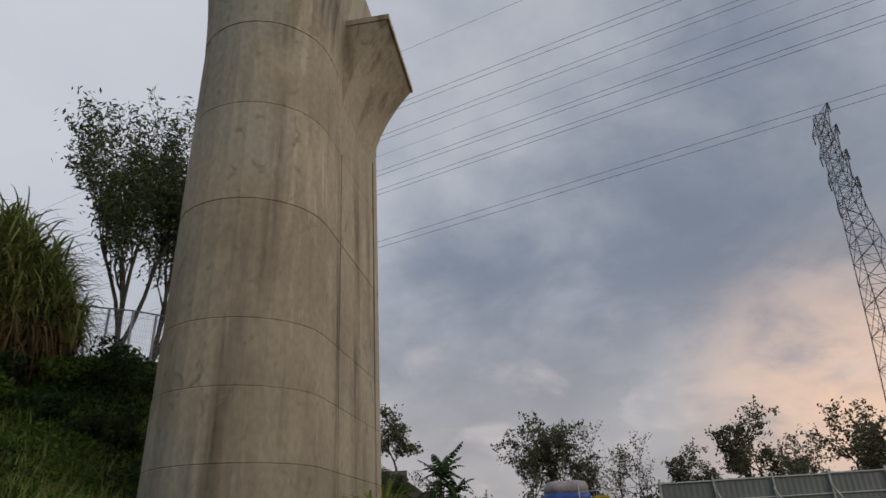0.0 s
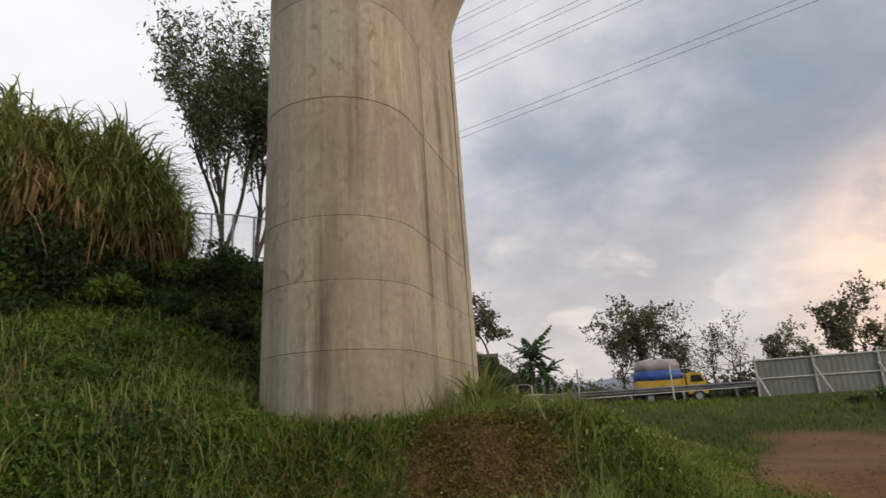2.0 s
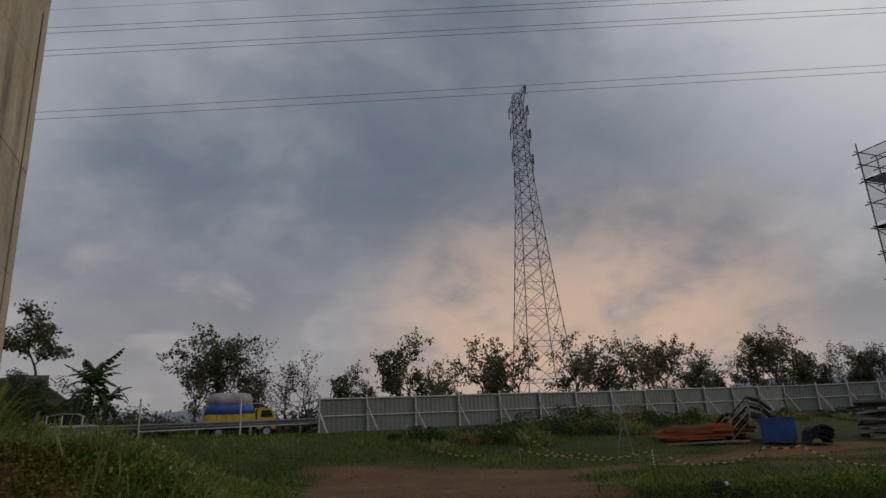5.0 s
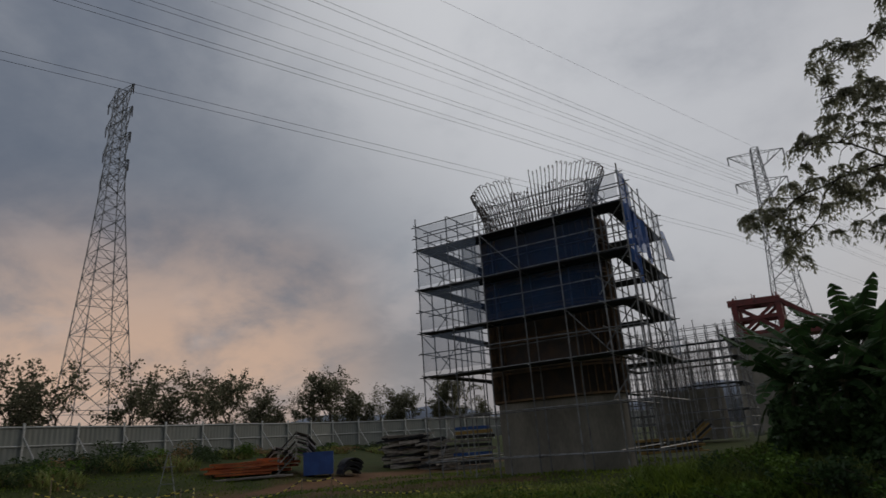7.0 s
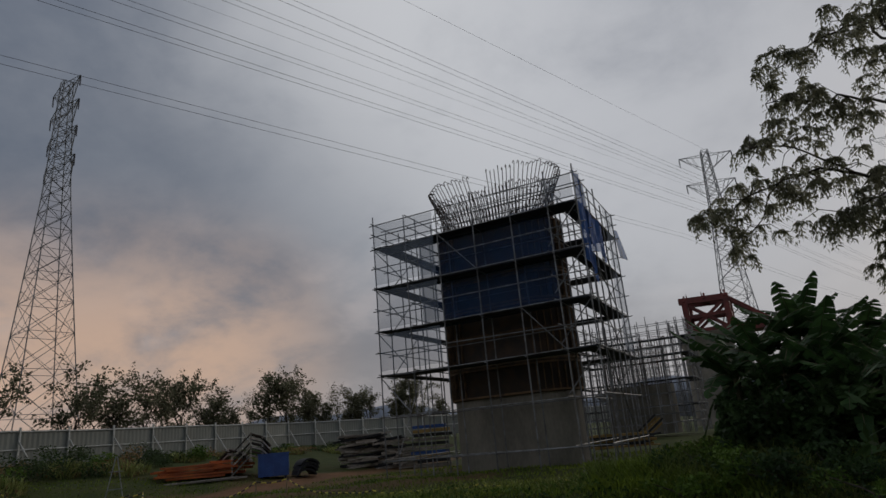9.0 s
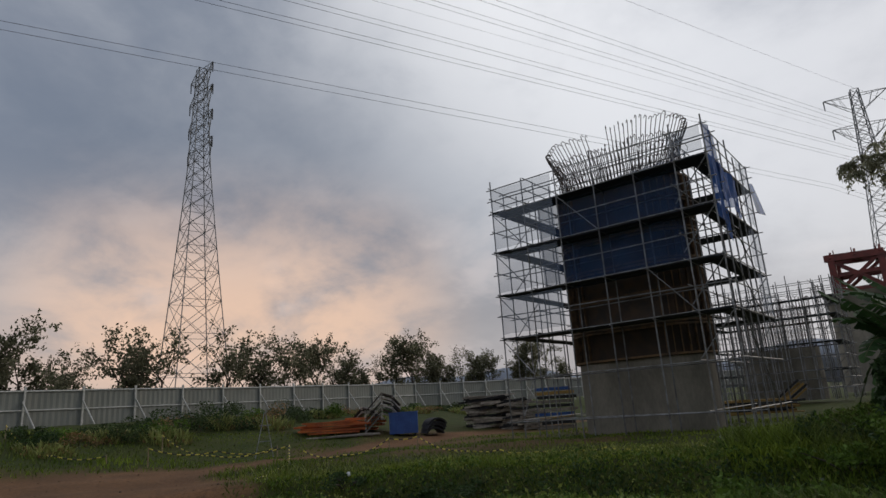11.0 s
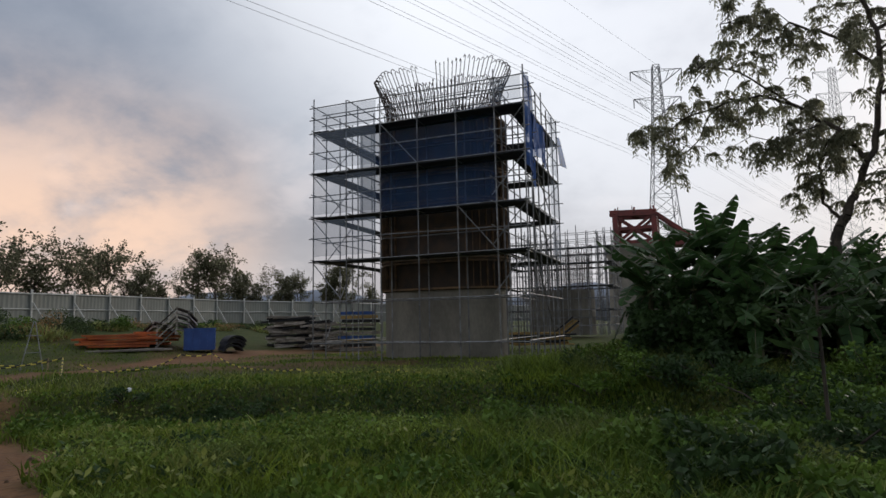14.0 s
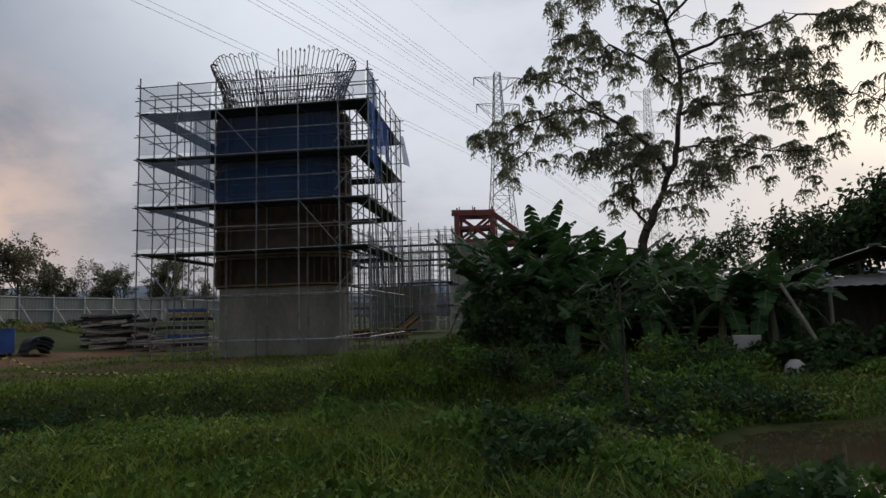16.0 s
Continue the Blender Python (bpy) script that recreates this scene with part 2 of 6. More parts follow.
# ---- mesh tools ----
class Shape:
    """Collects vertices and faces of one mesh."""

    def __init__(self):
        self.v, self.f = [], []

    def box(self, c, s, m=None):
        n = len(self.v)
        for dx in (-0.5, 0.5):
            for dy in (-0.5, 0.5):
                for dz in (-0.5, 0.5):
                    p = Vector((c[0] + dx * s[0], c[1] + dy * s[1], c[2] + dz * s[2]))
                    self.v.append(m @ p if m else p)
        self.f += [tuple(n + i for i in q) for q in ((0, 1, 3, 2), (4, 6, 7, 5), (0, 4, 5, 1), (2, 3, 7, 6), (0, 2, 6, 4), (1, 5, 7, 3))]
        return self

    def tube(self, p, q, r, r2=None, n=6):
        p, q = Vector(p), Vector(q)
        r2 = r if r2 is None else r2
        d = (q - p)
        if d.length < 1e-6:
            return self
        d.normalize()
        a = d.cross(Vector((0, 0, 1)) if abs(d.z) < 0.9 else Vector((1, 0, 0))).normalized()
        b = d.cross(a)
        k = len(self.v)
        for c, rad in ((p, r), (q, r2)):
            for i in range(n):
                t = 2 * math.pi * i / n
                self.v.append(c + a * (rad * math.cos(t)) + b * (rad * math.sin(t)))
        for i in range(n):
            j = (i + 1) % n
            self.f.append((k + i, k + j, k + n + j, k + n + i))
        self.f.append(tuple(k + i for i in reversed(range(n))))
        self.f.append(tuple(k + n + i for i in range(n)))
        return self

    def path(self, pts, r, n=5, r2=None):
        k = len(pts) - 1
        for i in range(k):
            a = r if r2 is None else r + (r2 - r) * i / k
            b = r if r2 is None else r + (r2 - r) * (i + 1) / k
            self.tube(pts[i], pts[i + 1], a, b, n)
        return self

    def loft(self, rings, close=True):
        k, n = len(self.v), len(rings[0])
        for ring in rings:
            self.v += [Vector(p) for p in ring]
        for r in range(len(rings) - 1):
            for i in range(n):
                j = (i + 1) % n
                self.f.append((k + r * n + i, k + r * n + j, k + (r + 1) * n + j, k + (r + 1) * n + i))
        if close:
            self.f.append(tuple(k + i for i in reversed(range(n))))
            self.f.append(tuple(k + (len(rings) - 1) * n + i for i in range(n)))
        return self

    def face(self, *pts):
        k = len(self.v)
        self.v += [Vector(p) for p in pts]
        self.f.append(tuple(range(k, k + len(pts))))
        return self

    def mesh(self, name, material, smooth_faces=False):
        me = bpy.data.meshes.new(name)
        me.from_pydata([tuple(p) for p in self.v], [], self.f)
        me.materials.append(material)
        if smooth_faces:
            me.polygons.foreach_set("use_smooth", [True] * len(me.polygons))
        me.update()
        return me


def fast_mesh(name, verts, faces, material):
    """A mesh of triangles or quads from numpy arrays."""
    me = bpy.data.meshes.new(name)
    me.vertices.add(len(verts))
    me.vertices.foreach_set("co", np.asarray(verts, np.float32).ravel())
    k = faces.shape[1]
    me.loops.add(faces.size)
    me.loops.foreach_set("vertex_index", faces.astype(np.int32).ravel())
    me.polygons.add(len(faces))
    me.polygons.foreach_set("loop_start", np.arange(0, faces.size, k, dtype=np.int32))
    me.materials.append(material)
    me.update(calc_edges=True)
    return me


def part(name, shape, material, parent, label="", smooth_faces=False):
    ob = new(name, shape if isinstance(shape, bpy.types.Mesh) else shape.mesh(name, material, smooth_faces))
    ob.parent = parent
    if label:
        tagged(ob, label)
    return ob


def thing(name, place, rz=0.0, label="", category="", group="", kind=""):
    ob = new(name)
    ob.matrix_basis = pose(*place, 0, 0, rz)
    return tagged(ob, label, category, group, kind)


def solid(name, shape, material, label="", category="", group="", kind="", smooth_faces=False):
    return tagged(new(name, shape.mesh(name, material, smooth_faces)), label, category, group, kind)


# ---- ground ----
def sstep(a, b, x):
    t = np.clip((np.asarray(x, float) - a) / (b - a), 0, 1)
    return t * t * (3 - 2 * t)


DITCH = [(6.5, 15.5), (12.0, 12.2), (14.6, 6.0), (14.3, 1.0), (13.0, -3.4), (8.6, -6.0), (5.5, -7.5)]
WATER_Z = -0.30
POND = (7.7, -7.4, 2.9, 4.1)


def ditch_distance(x, y):
    best = np.full(np.shape(x), 1e9)
    for (ax, ay), (bx, by) in zip(DITCH, DITCH[1:]):
        t = np.clip(((x - ax) * (bx - ax) + (y - ay) * (by - ay)) / ((bx - ax) ** 2 + (by - ay) ** 2), 0, 1)
        best = np.minimum(best, np.hypot(x - ax - t * (bx - ax), y - ay - t * (by - ay)))
    return best


def wave(x, y, s, seed):
    return (np.sin(x / s + seed) * np.cos(y / s * 1.13 + seed * 2.3) + 0.6 * np.sin(x / s * 2.1 + y / s * 1.7 + seed * 3.1)
            + 0.4 * np.cos(x / s * 3.7 - y / s * 3.1 + seed)) / 2.0


def ground(x, y):
    """The height of the land."""
    x, y = np.asarray(x, float), np.asarray(y, float)
    d, az = np.hypot(x, y), np.degrees(np.arctan2(-x, y))
    mound = 1.55 * (0.25 * sstep(6.5, 9.2, d) + 0.75 * sstep(9.3, 10.5, d + 0.4 * wave(x, y, 1.1, 2))) * sstep(-17, -1, az) * sstep(175, 120, az) * sstep(35, 17, np.where(x > -14, y, 0))
    hill = np.minimum(np.maximum(0, -0.22 * x + 0.39 * y - 4.5), 7.5) * sstep(-2.2, -9, x) * sstep(58, 36, y)
    knoll = 6.3 * np.exp(-(((x + 7.0) / 7.0) ** 2 + ((y - 67) / 7.0) ** 2))
    rise = 2.1 * sstep(23 - 7 * sstep(18, 32, x), 37, y)
    pad = 0.02 * sstep(17, 24, x) * sstep(-10, 0, y)
    bank = 1.35 * np.exp(-(((x - 23) / 4.5) ** 2 + ((y + 3.0) / 3.6) ** 2)) + 0.4 * sstep(14, 20, x) * sstep(-2, -9, y)
    dd = ditch_distance(x, y)
    width = 1.5 + 0.3 * wave(x, y, 2.3, 6)
    cut = -0.95 * sstep(width + 1.3, width - 0.5, dd) * sstep(-3.0, -1.0, y)
    cut = cut - 0.30 * np.exp(-(dd / 5.0) ** 2) * sstep(16, 13, np.hypot(x, y))
    basin = np.hypot((x - POND[0]) / POND[2], (y - POND[1]) / POND[3]) + 0.05 * wave(x, y, 0.9, 3)
    cut = cut - 0.85 * sstep(1.14, 0.86, basin)
    rough = 0.07 * wave(x, y, 1.3, 1) + 0.10 * wave(x, y, 4.0, 5)
    return mound + knoll + hill + rise + pad + bank + cut + rough * sstep(2, 5, d)


def soil(x, y):
    """How bare the land is, 0 to 1."""
    x, y = np.asarray(x, float), np.asarray(y, float)
    d, az = np.hypot(x, y), np.degrees(np.arctan2(-x, y))
    w = 2.2 * wave(x, y, 2.1, 4) + 1.5 * wave(x, y, 0.7, 9)
    right = -41 - 4.5 * sstep(19, 8, d) - 4 * sstep(24, 29, d)
    left = -13 - 4 * sstep(14, 28, d)
    m = sstep(-2, 2, az + w - right) * sstep(2, -2, az + w - left) * sstep(30.5, 28, d + 0.25 * w) * sstep(1, 4, d)
    tuft = np.exp(-(((x - 5.6) / 1.5) ** 2 + ((y - 14.2) / 2.2) ** 2)) + np.exp(-(((x - 4.2) / 1.0) ** 2 + ((y - 10.0) / 1.0) ** 2))
    m = m * (1 - np.clip(1.5 * tuft, 0, 1))
    scarp = 1.0 * sstep(9.0, 9.5, d) * sstep(10.9, 10.3, d) * sstep(-4, 1, az) * sstep(15, 10, az) * sstep(-0.75, 0.0, wave(x, y, 0.9, 3))
    track = 0.8 * sstep(1.6, 0.9, np.abs(y - 20.5 + 0.12 * (x - 22) + 0.3 * wave(x, y, 2, 7))) * sstep(19, 21, x) * sstep(60, 50, x)
    yard = 0.55 * sstep(-44, -48, az + w) * sstep(-76, -70, az + w) * sstep(23, 26, d + 0.2 * w) * sstep(44, 39, d) * sstep(-0.5, 0.4, wave(x, y, 2.6, 6))
    return np.clip(m + scarp + track + yard, 0, 1)


GN = 340
gt = np.linspace(-1, 1, GN)
gx = 5.04 * np.sinh(gt * 6.9)
GX, GY = np.meshgrid(gx + 8, gx + 8, indexing="ij")
GZ = ground(GX, GY)
gi = np.arange(GN * GN).reshape(GN, GN)
gfaces = np.stack([gi[:-1, :-1], gi[1:, :-1], gi[1:, 1:], gi[:-1, 1:]], -1).reshape(-1, 4)
GROUND = bpy.data.materials.new("ground_soil_and_turf")
GROUND.use_nodes = True
gn = GROUND.node_tree
gb = gn.nodes["Principled BSDF"]
gb.inputs["Roughness"].default_value = 0.95
gb.inputs["Specular IOR Level"].default_value = 0.15


def gnoise(scale, detail=5):
    n = gn.nodes.new("ShaderNodeTexNoise")
    n.inputs["Scale"].default_value, n.inputs["Detail"].default_value = scale, detail
    gn.links.new(gn.nodes["Texture Coordinate"].outputs["Object"], n.inputs["Vector"])
    return n.outputs["Fac"]


def gmix(f, a, b):
    n = gn.nodes.new("ShaderNodeMixRGB")
    for i, v in enumerate((f, a, b)):
        if isinstance(v, tuple):
            n.inputs[i].default_value = (*v, 1)
        else:
            gn.links.new(v, n.inputs[i])
    return n.outputs[0]


def gramp(f, a, b):
    n = gn.nodes.new("ShaderNodeMapRange")
    n.inputs[1].default_value, n.inputs[2].default_value = a, b
    gn.links.new(f, n.inputs[0])
    return n.outputs[0]


gn.nodes.new("ShaderNodeTexCoord")
gatt = gn.nodes.new("ShaderNodeAttribute")
gatt.attribute_name = "bare"
turf = gmix(gramp(gnoise(0.8), 0.35, 0.65), (0.038, 0.056, 0.012), (0.064, 0.073, 0.019))
turf = gmix(gramp(gnoise(6.0), 0.5, 0.75), turf, (0.06, 0.055, 0.03))
dirt = gmix(gramp(gnoise(0.5), 0.35, 0.65), (0.245, 0.128, 0.062), (0.165, 0.088, 0.045))
dirt = gmix(gramp(gnoise(9.0), 0.45, 0.75), dirt, (0.10, 0.058, 0.034))
dirt = gmix(gramp(gnoise(60.0, 2), 0.66, 0.72), dirt, (0.26, 0.21, 0.16))
gn.links.new(gmix(gatt.outputs["Fac"], turf, dirt), gb.inputs["Base Color"])
gbump = gn.nodes.new("ShaderNodeBump")
gbump.inputs["Strength"].default_value, gbump.inputs["Distance"].default_value = 0.7, 0.05
gn.links.new(gnoise(7.0, 8), gbump.inputs["Height"])
gn.links.new(gbump.outputs[0], gb.inputs["Normal"])
gmesh = fast_mesh("ground", np.stack([GX, GY, GZ], -1).reshape(-1, 3), gfaces, GROUND)
gmesh.attributes.new("bare", "FLOAT", "POINT").data.foreach_set("value", soil(GX, GY).astype(np.float32).ravel())
gmesh.polygons.foreach_set("use_smooth", [True] * len(gmesh.polygons))
tagged(new("ground", gmesh), "uneven land of grass and reddish-brown bare soil with a ditch", "ground", kind="structure")


def gz(x, y):
    return float(ground(x, y))


def rest(az, dist, dz=0.0):
    p = at(az, dist)
    p.z = gz(p.x, p.y) + dz
    return p


WATER = mat("muddy_water", (0.095, 0.073, 0.038), (0.075, 0.06, 0.033), 0.04, scale=0.5, spread=0.0, bump=0.002, fine=1.4)
for cx, cy, rx, ry, z, label in ((*POND[:2], POND[2] * 1.25, POND[3] * 1.25, WATER_Z, "still muddy brown water in the pond"), (14.2, 6.4, 1.3, 2.6, -0.98, "small dark puddle in the ditch")):
    pond = Shape()
    ring = []
    for i in range(64):
        a = 2 * math.pi * i / 64
        ring.append((cx + rx * math.cos(a), cy + ry * math.sin(a), z))
    pond.face(*ring)
    solid("water", pond, WATER, label, "water", kind="structure")


# ---- bridge piers ----
LINE = Vector((0.989, -0.150, 0))
CROSS = Vector((0.150, 0.989, 0))
PIER_RZ = math.degrees(math.atan2(CROSS.y, CROSS.x))
PIER_N = at(13.6, 13.75)
PIER_S = at(-75.1, 31.6)


def stadium(a, b, z, n=14):
    """A ring with straight long sides and rounded ends: half length a, half thickness b."""
    pts = []
    for s in (1, -1):
        for i in range(n + 1):
            t = -math.pi / 2 + math.pi * i / n
            pts.append((s * (a - b) + s * b * math.cos(t), s * b * math.sin(t), z))
    return pts


def around(a, b, t):
    """The point at the share t of the way round a ring."""
    s, arc = 2 * (a - b), math.pi * b
    u = (t % 1.0) * 2 * (s + arc)
    for sgn in (1, -1):
        if u < arc:
            k = -math.pi / 2 + u / b
            return Vector((sgn * (a - b) + sgn * b * math.cos(k), sgn * b * math.sin(k), 0))
        u -= arc
        if u < s:
            return Vector((sgn * ((a - b) - u), sgn * b, 0))
        u -= s
    return Vector((a - b, -b, 0))


def half_size(z, base):
    """Half length and half thickness of a pier shaft by its height above the base."""
    k = (z - base) / 12.0
    return 3.10 - 0.10 * k, 1.45 - 0.08 * k


def shaft(owner, base, joints, material, label, longer=0.0):
    for lo, hi in zip(joints, joints[1:]):
        s = Shape()
        off = random.uniform(-0.010, 0.010)
        rings = []
        for z, inset in ((lo + 0.002, 0.012), (lo + 0.014, 0), ((lo + hi) / 2, -0.002), (hi - 0.010, 0), (hi, 0.010)):
            a, b = half_size(z, base)
            rings.append(stadium(a + longer + off - inset, b + off - inset, z - base))
        s.loft(rings)
        part("shaft_lift", s, material, owner, label)


def finished_pier():
    base = 1.0
    p = thing("bridge_pier", (PIER_N.x, PIER_N.y, base), PIER_RZ, "tall weathered beige concrete bridge pier with rounded ends standing in weeds",
              "bridge pier", "bridge piers")
    shaft(p, base, [base, 2.82, 3.95, 5.05, 7.25, 9.35, 11.4], CONCRETE, "", 0.2)
    # the head: rounded ends that swell a little, in two lifts
    for lo, hi in ((11.4, 13.0), (13.0, 14.9)):
        rings = []
        for i in range(8):
            z = lo + 0.004 + (hi - lo - 0.01) * i / 7
            a, b = half_size(11.4, base)
            e = max(0.0, (z - 11.0) / 3.9) ** 2.0
            rings.append(stadium(a + 0.2 + 0.55 * e, b + 0.30 * e, z - base, 16))
        part("head_lift", Shape().loft(rings), CONCRETE, p)
    # corbels that curve out of the flat sides and end in a thin straight lip
    for sgn in (1, -1):
        prof = []
        for i in range(13):
            k = i / 12
            prof.append((1.30 + (1.18 if sgn < 0 else 0.45) * k ** 2.4, 9.6 + 3.45 * k))
        corbel = Shape()
        x0, x1 = -0.95, 1.55
        for (y, z) in prof:
            grow = 0.10 * (y - 1.30)
            corbel.v += [Vector((x0 - grow, sgn * 0.9, z - base)), Vector((x0 - grow, sgn * y, z - base)), Vector((x1 + grow, sgn * y, z - base)), Vector((x1 + grow, sgn * 0.9, z - base))]
        for i in range(12):
            for k in range(4):
                j = (k + 1) % 4
                corbel.f.append((4 * i + k, 4 * i + j, 4 * i + 4 + j, 4 * i + 4 + k))
        corbel.f += [(3, 2, 1, 0), (48, 49, 50, 51)]
        part("corbel", corbel, CONCRETE, p, "curved concrete corbel under the bearing")
        reach = prof[-1][0] + 0.05
        part("corbel_lip", Shape().box(((x0 + x1) / 2, sgn * (0.9 + reach) / 2, 13.13 - base), (x1 - x0 + 0.28, reach - 0.9, 0.16)), CONCRETE, p)
    # form joints down the flat sides, stained by rain
    for x in (-0.98, 1.58):
        for sgn in (1, -1):
            y0, y1 = half_size(base, base)[1], half_size(9.4, base)[1]
            part("seam", Shape().tube((x, sgn * (y0 - 0.008), 0.1), (x, sgn * (y1 - 0.008), 8.4 if abs(x) < 1 else 12.0), 0.018, n=6), STAIN, p, "stained vertical form joint")
    return p


finished_pier()


def rebar_cage(owner, z0, z1, flare=0.5, n=84, notch=True):
    """Vertical bars with hooked tops that lean outward, and a few hoops."""
    for row, (da, top) in enumerate(((0.0, 0.0), (0.28, -0.75))):
        for i in range(n):
            p = around(2.92 - da, 1.42 - da, (i + 0.5 * row) / n)
            if notch and abs(p.x) < 0.35 and row == 0:
                h = z1 - 1.0
            else:
                h = z1 + top
            h += random.uniform(-0.12, 0.12)
            out = Vector((p.x / 2.9, p.y / 2.2, 0))
            pts = []
            for k in range(5):
                e = k / 4
                q = p + out * (flare * e ** 2.2)
                pts.append((q.x, q.y, z0 + (h - z0) * e))
            q = Vector(pts[-1])
            inward = Vector((-out.x, -out.y, 0.0)) * 0.22
            pts.append(tuple(q + inward * 0.5 + Vector((0, 0, 0.10))))
            pts.append(tuple(q + inward * 1.3 + Vector((0, 0, 0.02))))
            part("bar", Shape().path(pts, 0.02, 4), RUST, owner)
    for k in range(6):
        e = (k + 0.5) / 6
        f = flare * e ** 2.2
        ring = stadium(2.92 + f * 0.95, 1.42 + f * 0.6, z0 + (z1 - 1.1 - z0) * e, 12)
        part("hoop", Shape().path(ring + ring[:1], 0.014, 4), RUST, owner)


BASE_S = -0.15


def half_built_pier():
    p = thing("bridge_pier", (PIER_S.x, PIER_S.y, BASE_S), PIER_RZ,
              "half-built grey concrete bridge pier with steel formwork and bare rebar", "bridge pier", "bridge piers")
    s = Shape()
    s.loft([stadium(3.12, 1.62, z) for z in (0, 1.4, 3.35)])
    part("shaft_lift", s, CONCRETE_NEW, p, "plain grey concrete shaft")
    levels = [3.3, 4.7, 6.1, 7.5, 8.9, 10.3, 11.5]
    for lo, hi in zip(levels, levels[1:]):
        f = part("formwork_panel", Shape().loft([stadium(3.2, 1.70, lo), stadium(3.2, 1.70, hi - 0.01)]), FORM, p, "rusty brown steel formwork ring")
        for z in (lo + 0.03, hi - 0.12):
            rim = Shape()
            for a, b in ((3.30, 1.80),):
                rim.loft([stadium(a, b, z), stadium(a, b, z + 0.09)])
            part("flange", rim, FORM_RIB, f)
        # stiffeners round the curved ends only; the flat sides are smooth plate
        for q in stadium(3.26, 1.76, 0, 17):
            if abs(q[0]) > 1.62:
                nrm = math.atan2(q[1], q[0] - math.copysign(1.5, q[0]))
                part("rib", Shape().box((0, 0, 0), (0.13, 0.04, hi - lo - 0.25), pose(q[0], q[1], (lo + hi) / 2, 0, 0, math.degrees(nrm))), FORM_RIB, f)
    rebar_cage(p, 11.4, 14.2, 0.72)
    return p


half_built_pier()


# ---- lattice towers and wires ----
def tower(name, place, rz, height, base_half, waist_half, arms, group, wire_r=0.09):
    """A square steel lattice mast. arms: (height, half reach)."""
    t = thing(name, place, rz, "tall grey steel lattice power pylon", "pylon", group)

    def half(z):
        k = z / height
        return base_half + (waist_half - base_half) * min(1.0, k / 0.68) ** 0.85 if k < 0.68 else waist_half * (1 - 0.55 * (k - 0.68) / 0.32)

    levels = [0.0]
    while levels[-1] < height - 1.0:
        levels.append(min(height, levels[-1] + max(1.6, half(levels[-1]) * 1.55)))
    corners = [(1, 1), (-1, 1), (-1, -1), (1, -1)]
    for cx, cy in corners:
        leg = Shape()
        leg.path([(cx * half(z), cy * half(z), z) for z in levels], wire_r, 4)
        part("leg", leg, STEEL_DARK, t)
    for i, (z0, z1) in enumerate(zip(levels, levels[1:])):
        br = Shape()
        for k in range(4):
            (ax, ay), (bx, by) = corners[k], corners[(k + 1) % 4]
            h0, h1 = half(z0), half(z1)
            a0, b0 = (ax * h0, ay * h0, z0), (bx * h0, by * h0, z0)
            a1, b1 = (ax * h1, ay * h1, z1), (bx * h1, by * h1, z1)
            br.tube(a0, b1, wire_r * 0.55, n=4).tube(b0, a1, wire_r * 0.55, n=4).tube(a1, b1, wire_r * 0.5, n=4)
            if h0 > 2.2:
                m0 = [(u + v) / 2 for u, v in zip(a0, b0)]
                mid = [(u + v) / 2 for u, v in zip(a0, b1)]
                br.tube(m0, [(u + v) / 2 for u, v in zip(a0, a1)], wire_r * 0.4, n=4)
                br.tube(m0, [(u + v) / 2 for u, v in zip(b0, b1)], wire_r * 0.4, n=4)
        tagged(part("bracing", br, STEEL_DARK, t), kind="stuff")
    for z, reach in arms:
        for sgn in (1, -1):
            arm = Shape()
            h = half(z)
            tip = (sgn * reach, 0, z + 0.1)
            for cy in (1, -1):
                arm.tube((sgn * h, cy * h, z), tip, wire_r * 0.7, n=4)
                arm.tube((sgn * h, cy * h, z - 3.0), tip, wire_r * 0.7, n=4)
                for k in (0.25, 0.5, 0.75):
                    lo = Vector((sgn * h, cy * h, z - 3.0)).lerp(Vector(tip), k)
                    hi = Vector((sgn * h, cy * h, z)).lerp(Vector(tip), k)
                    hi2 = Vector((sgn * h, cy * h, z)).lerp(Vector(tip), k + 0.2)
                    arm.tube(lo, hi2, wire_r * 0.4, n=4)
                    arm.tube(hi, Vector((hi.x, -hi.y, hi.z)), wire_r * 0.45, n=4)
            part("cross_arm", arm, STEEL_DARK, t)
            part("insulator", Shape().tube((tip[0], 0, z), (tip[0], 0, z - 1.7), 0.11, 0.09, 6), WIRE, t, "hanging string of dark insulators")
    return t


P1 = at(-36.6, 100, 2.0)
tower("power_pylon", P1, 75, 57.0, 4.4, 1.3, [(55.6, 4.4), (51.6, 4.6), (47.2, 4.7), (42.6, 4.8)], "power pylons", 0.078)
P2 = at(-94.6, 125, 1.0)
tower("power_pylon", P2, 97, 50.0, 4.1, 1.3, [(48.6, 4.8), (43.0, 4.4), (36.5, 4.6)], "power pylons", 0.078)

P3 = at(-107.9, 190, 1.0)
tower("power_pylon", P3, 100, 66.0, 4.1, 1.3, [(64.5, 4.8), (58.5, 4.4), (52.0, 4.6)], "power pylons", 0.06)

WIRE_AZ = -28.0
AWAY = at(WIRE_AZ, 1)
ALONG = at(WIRE_AZ - 90, 1)


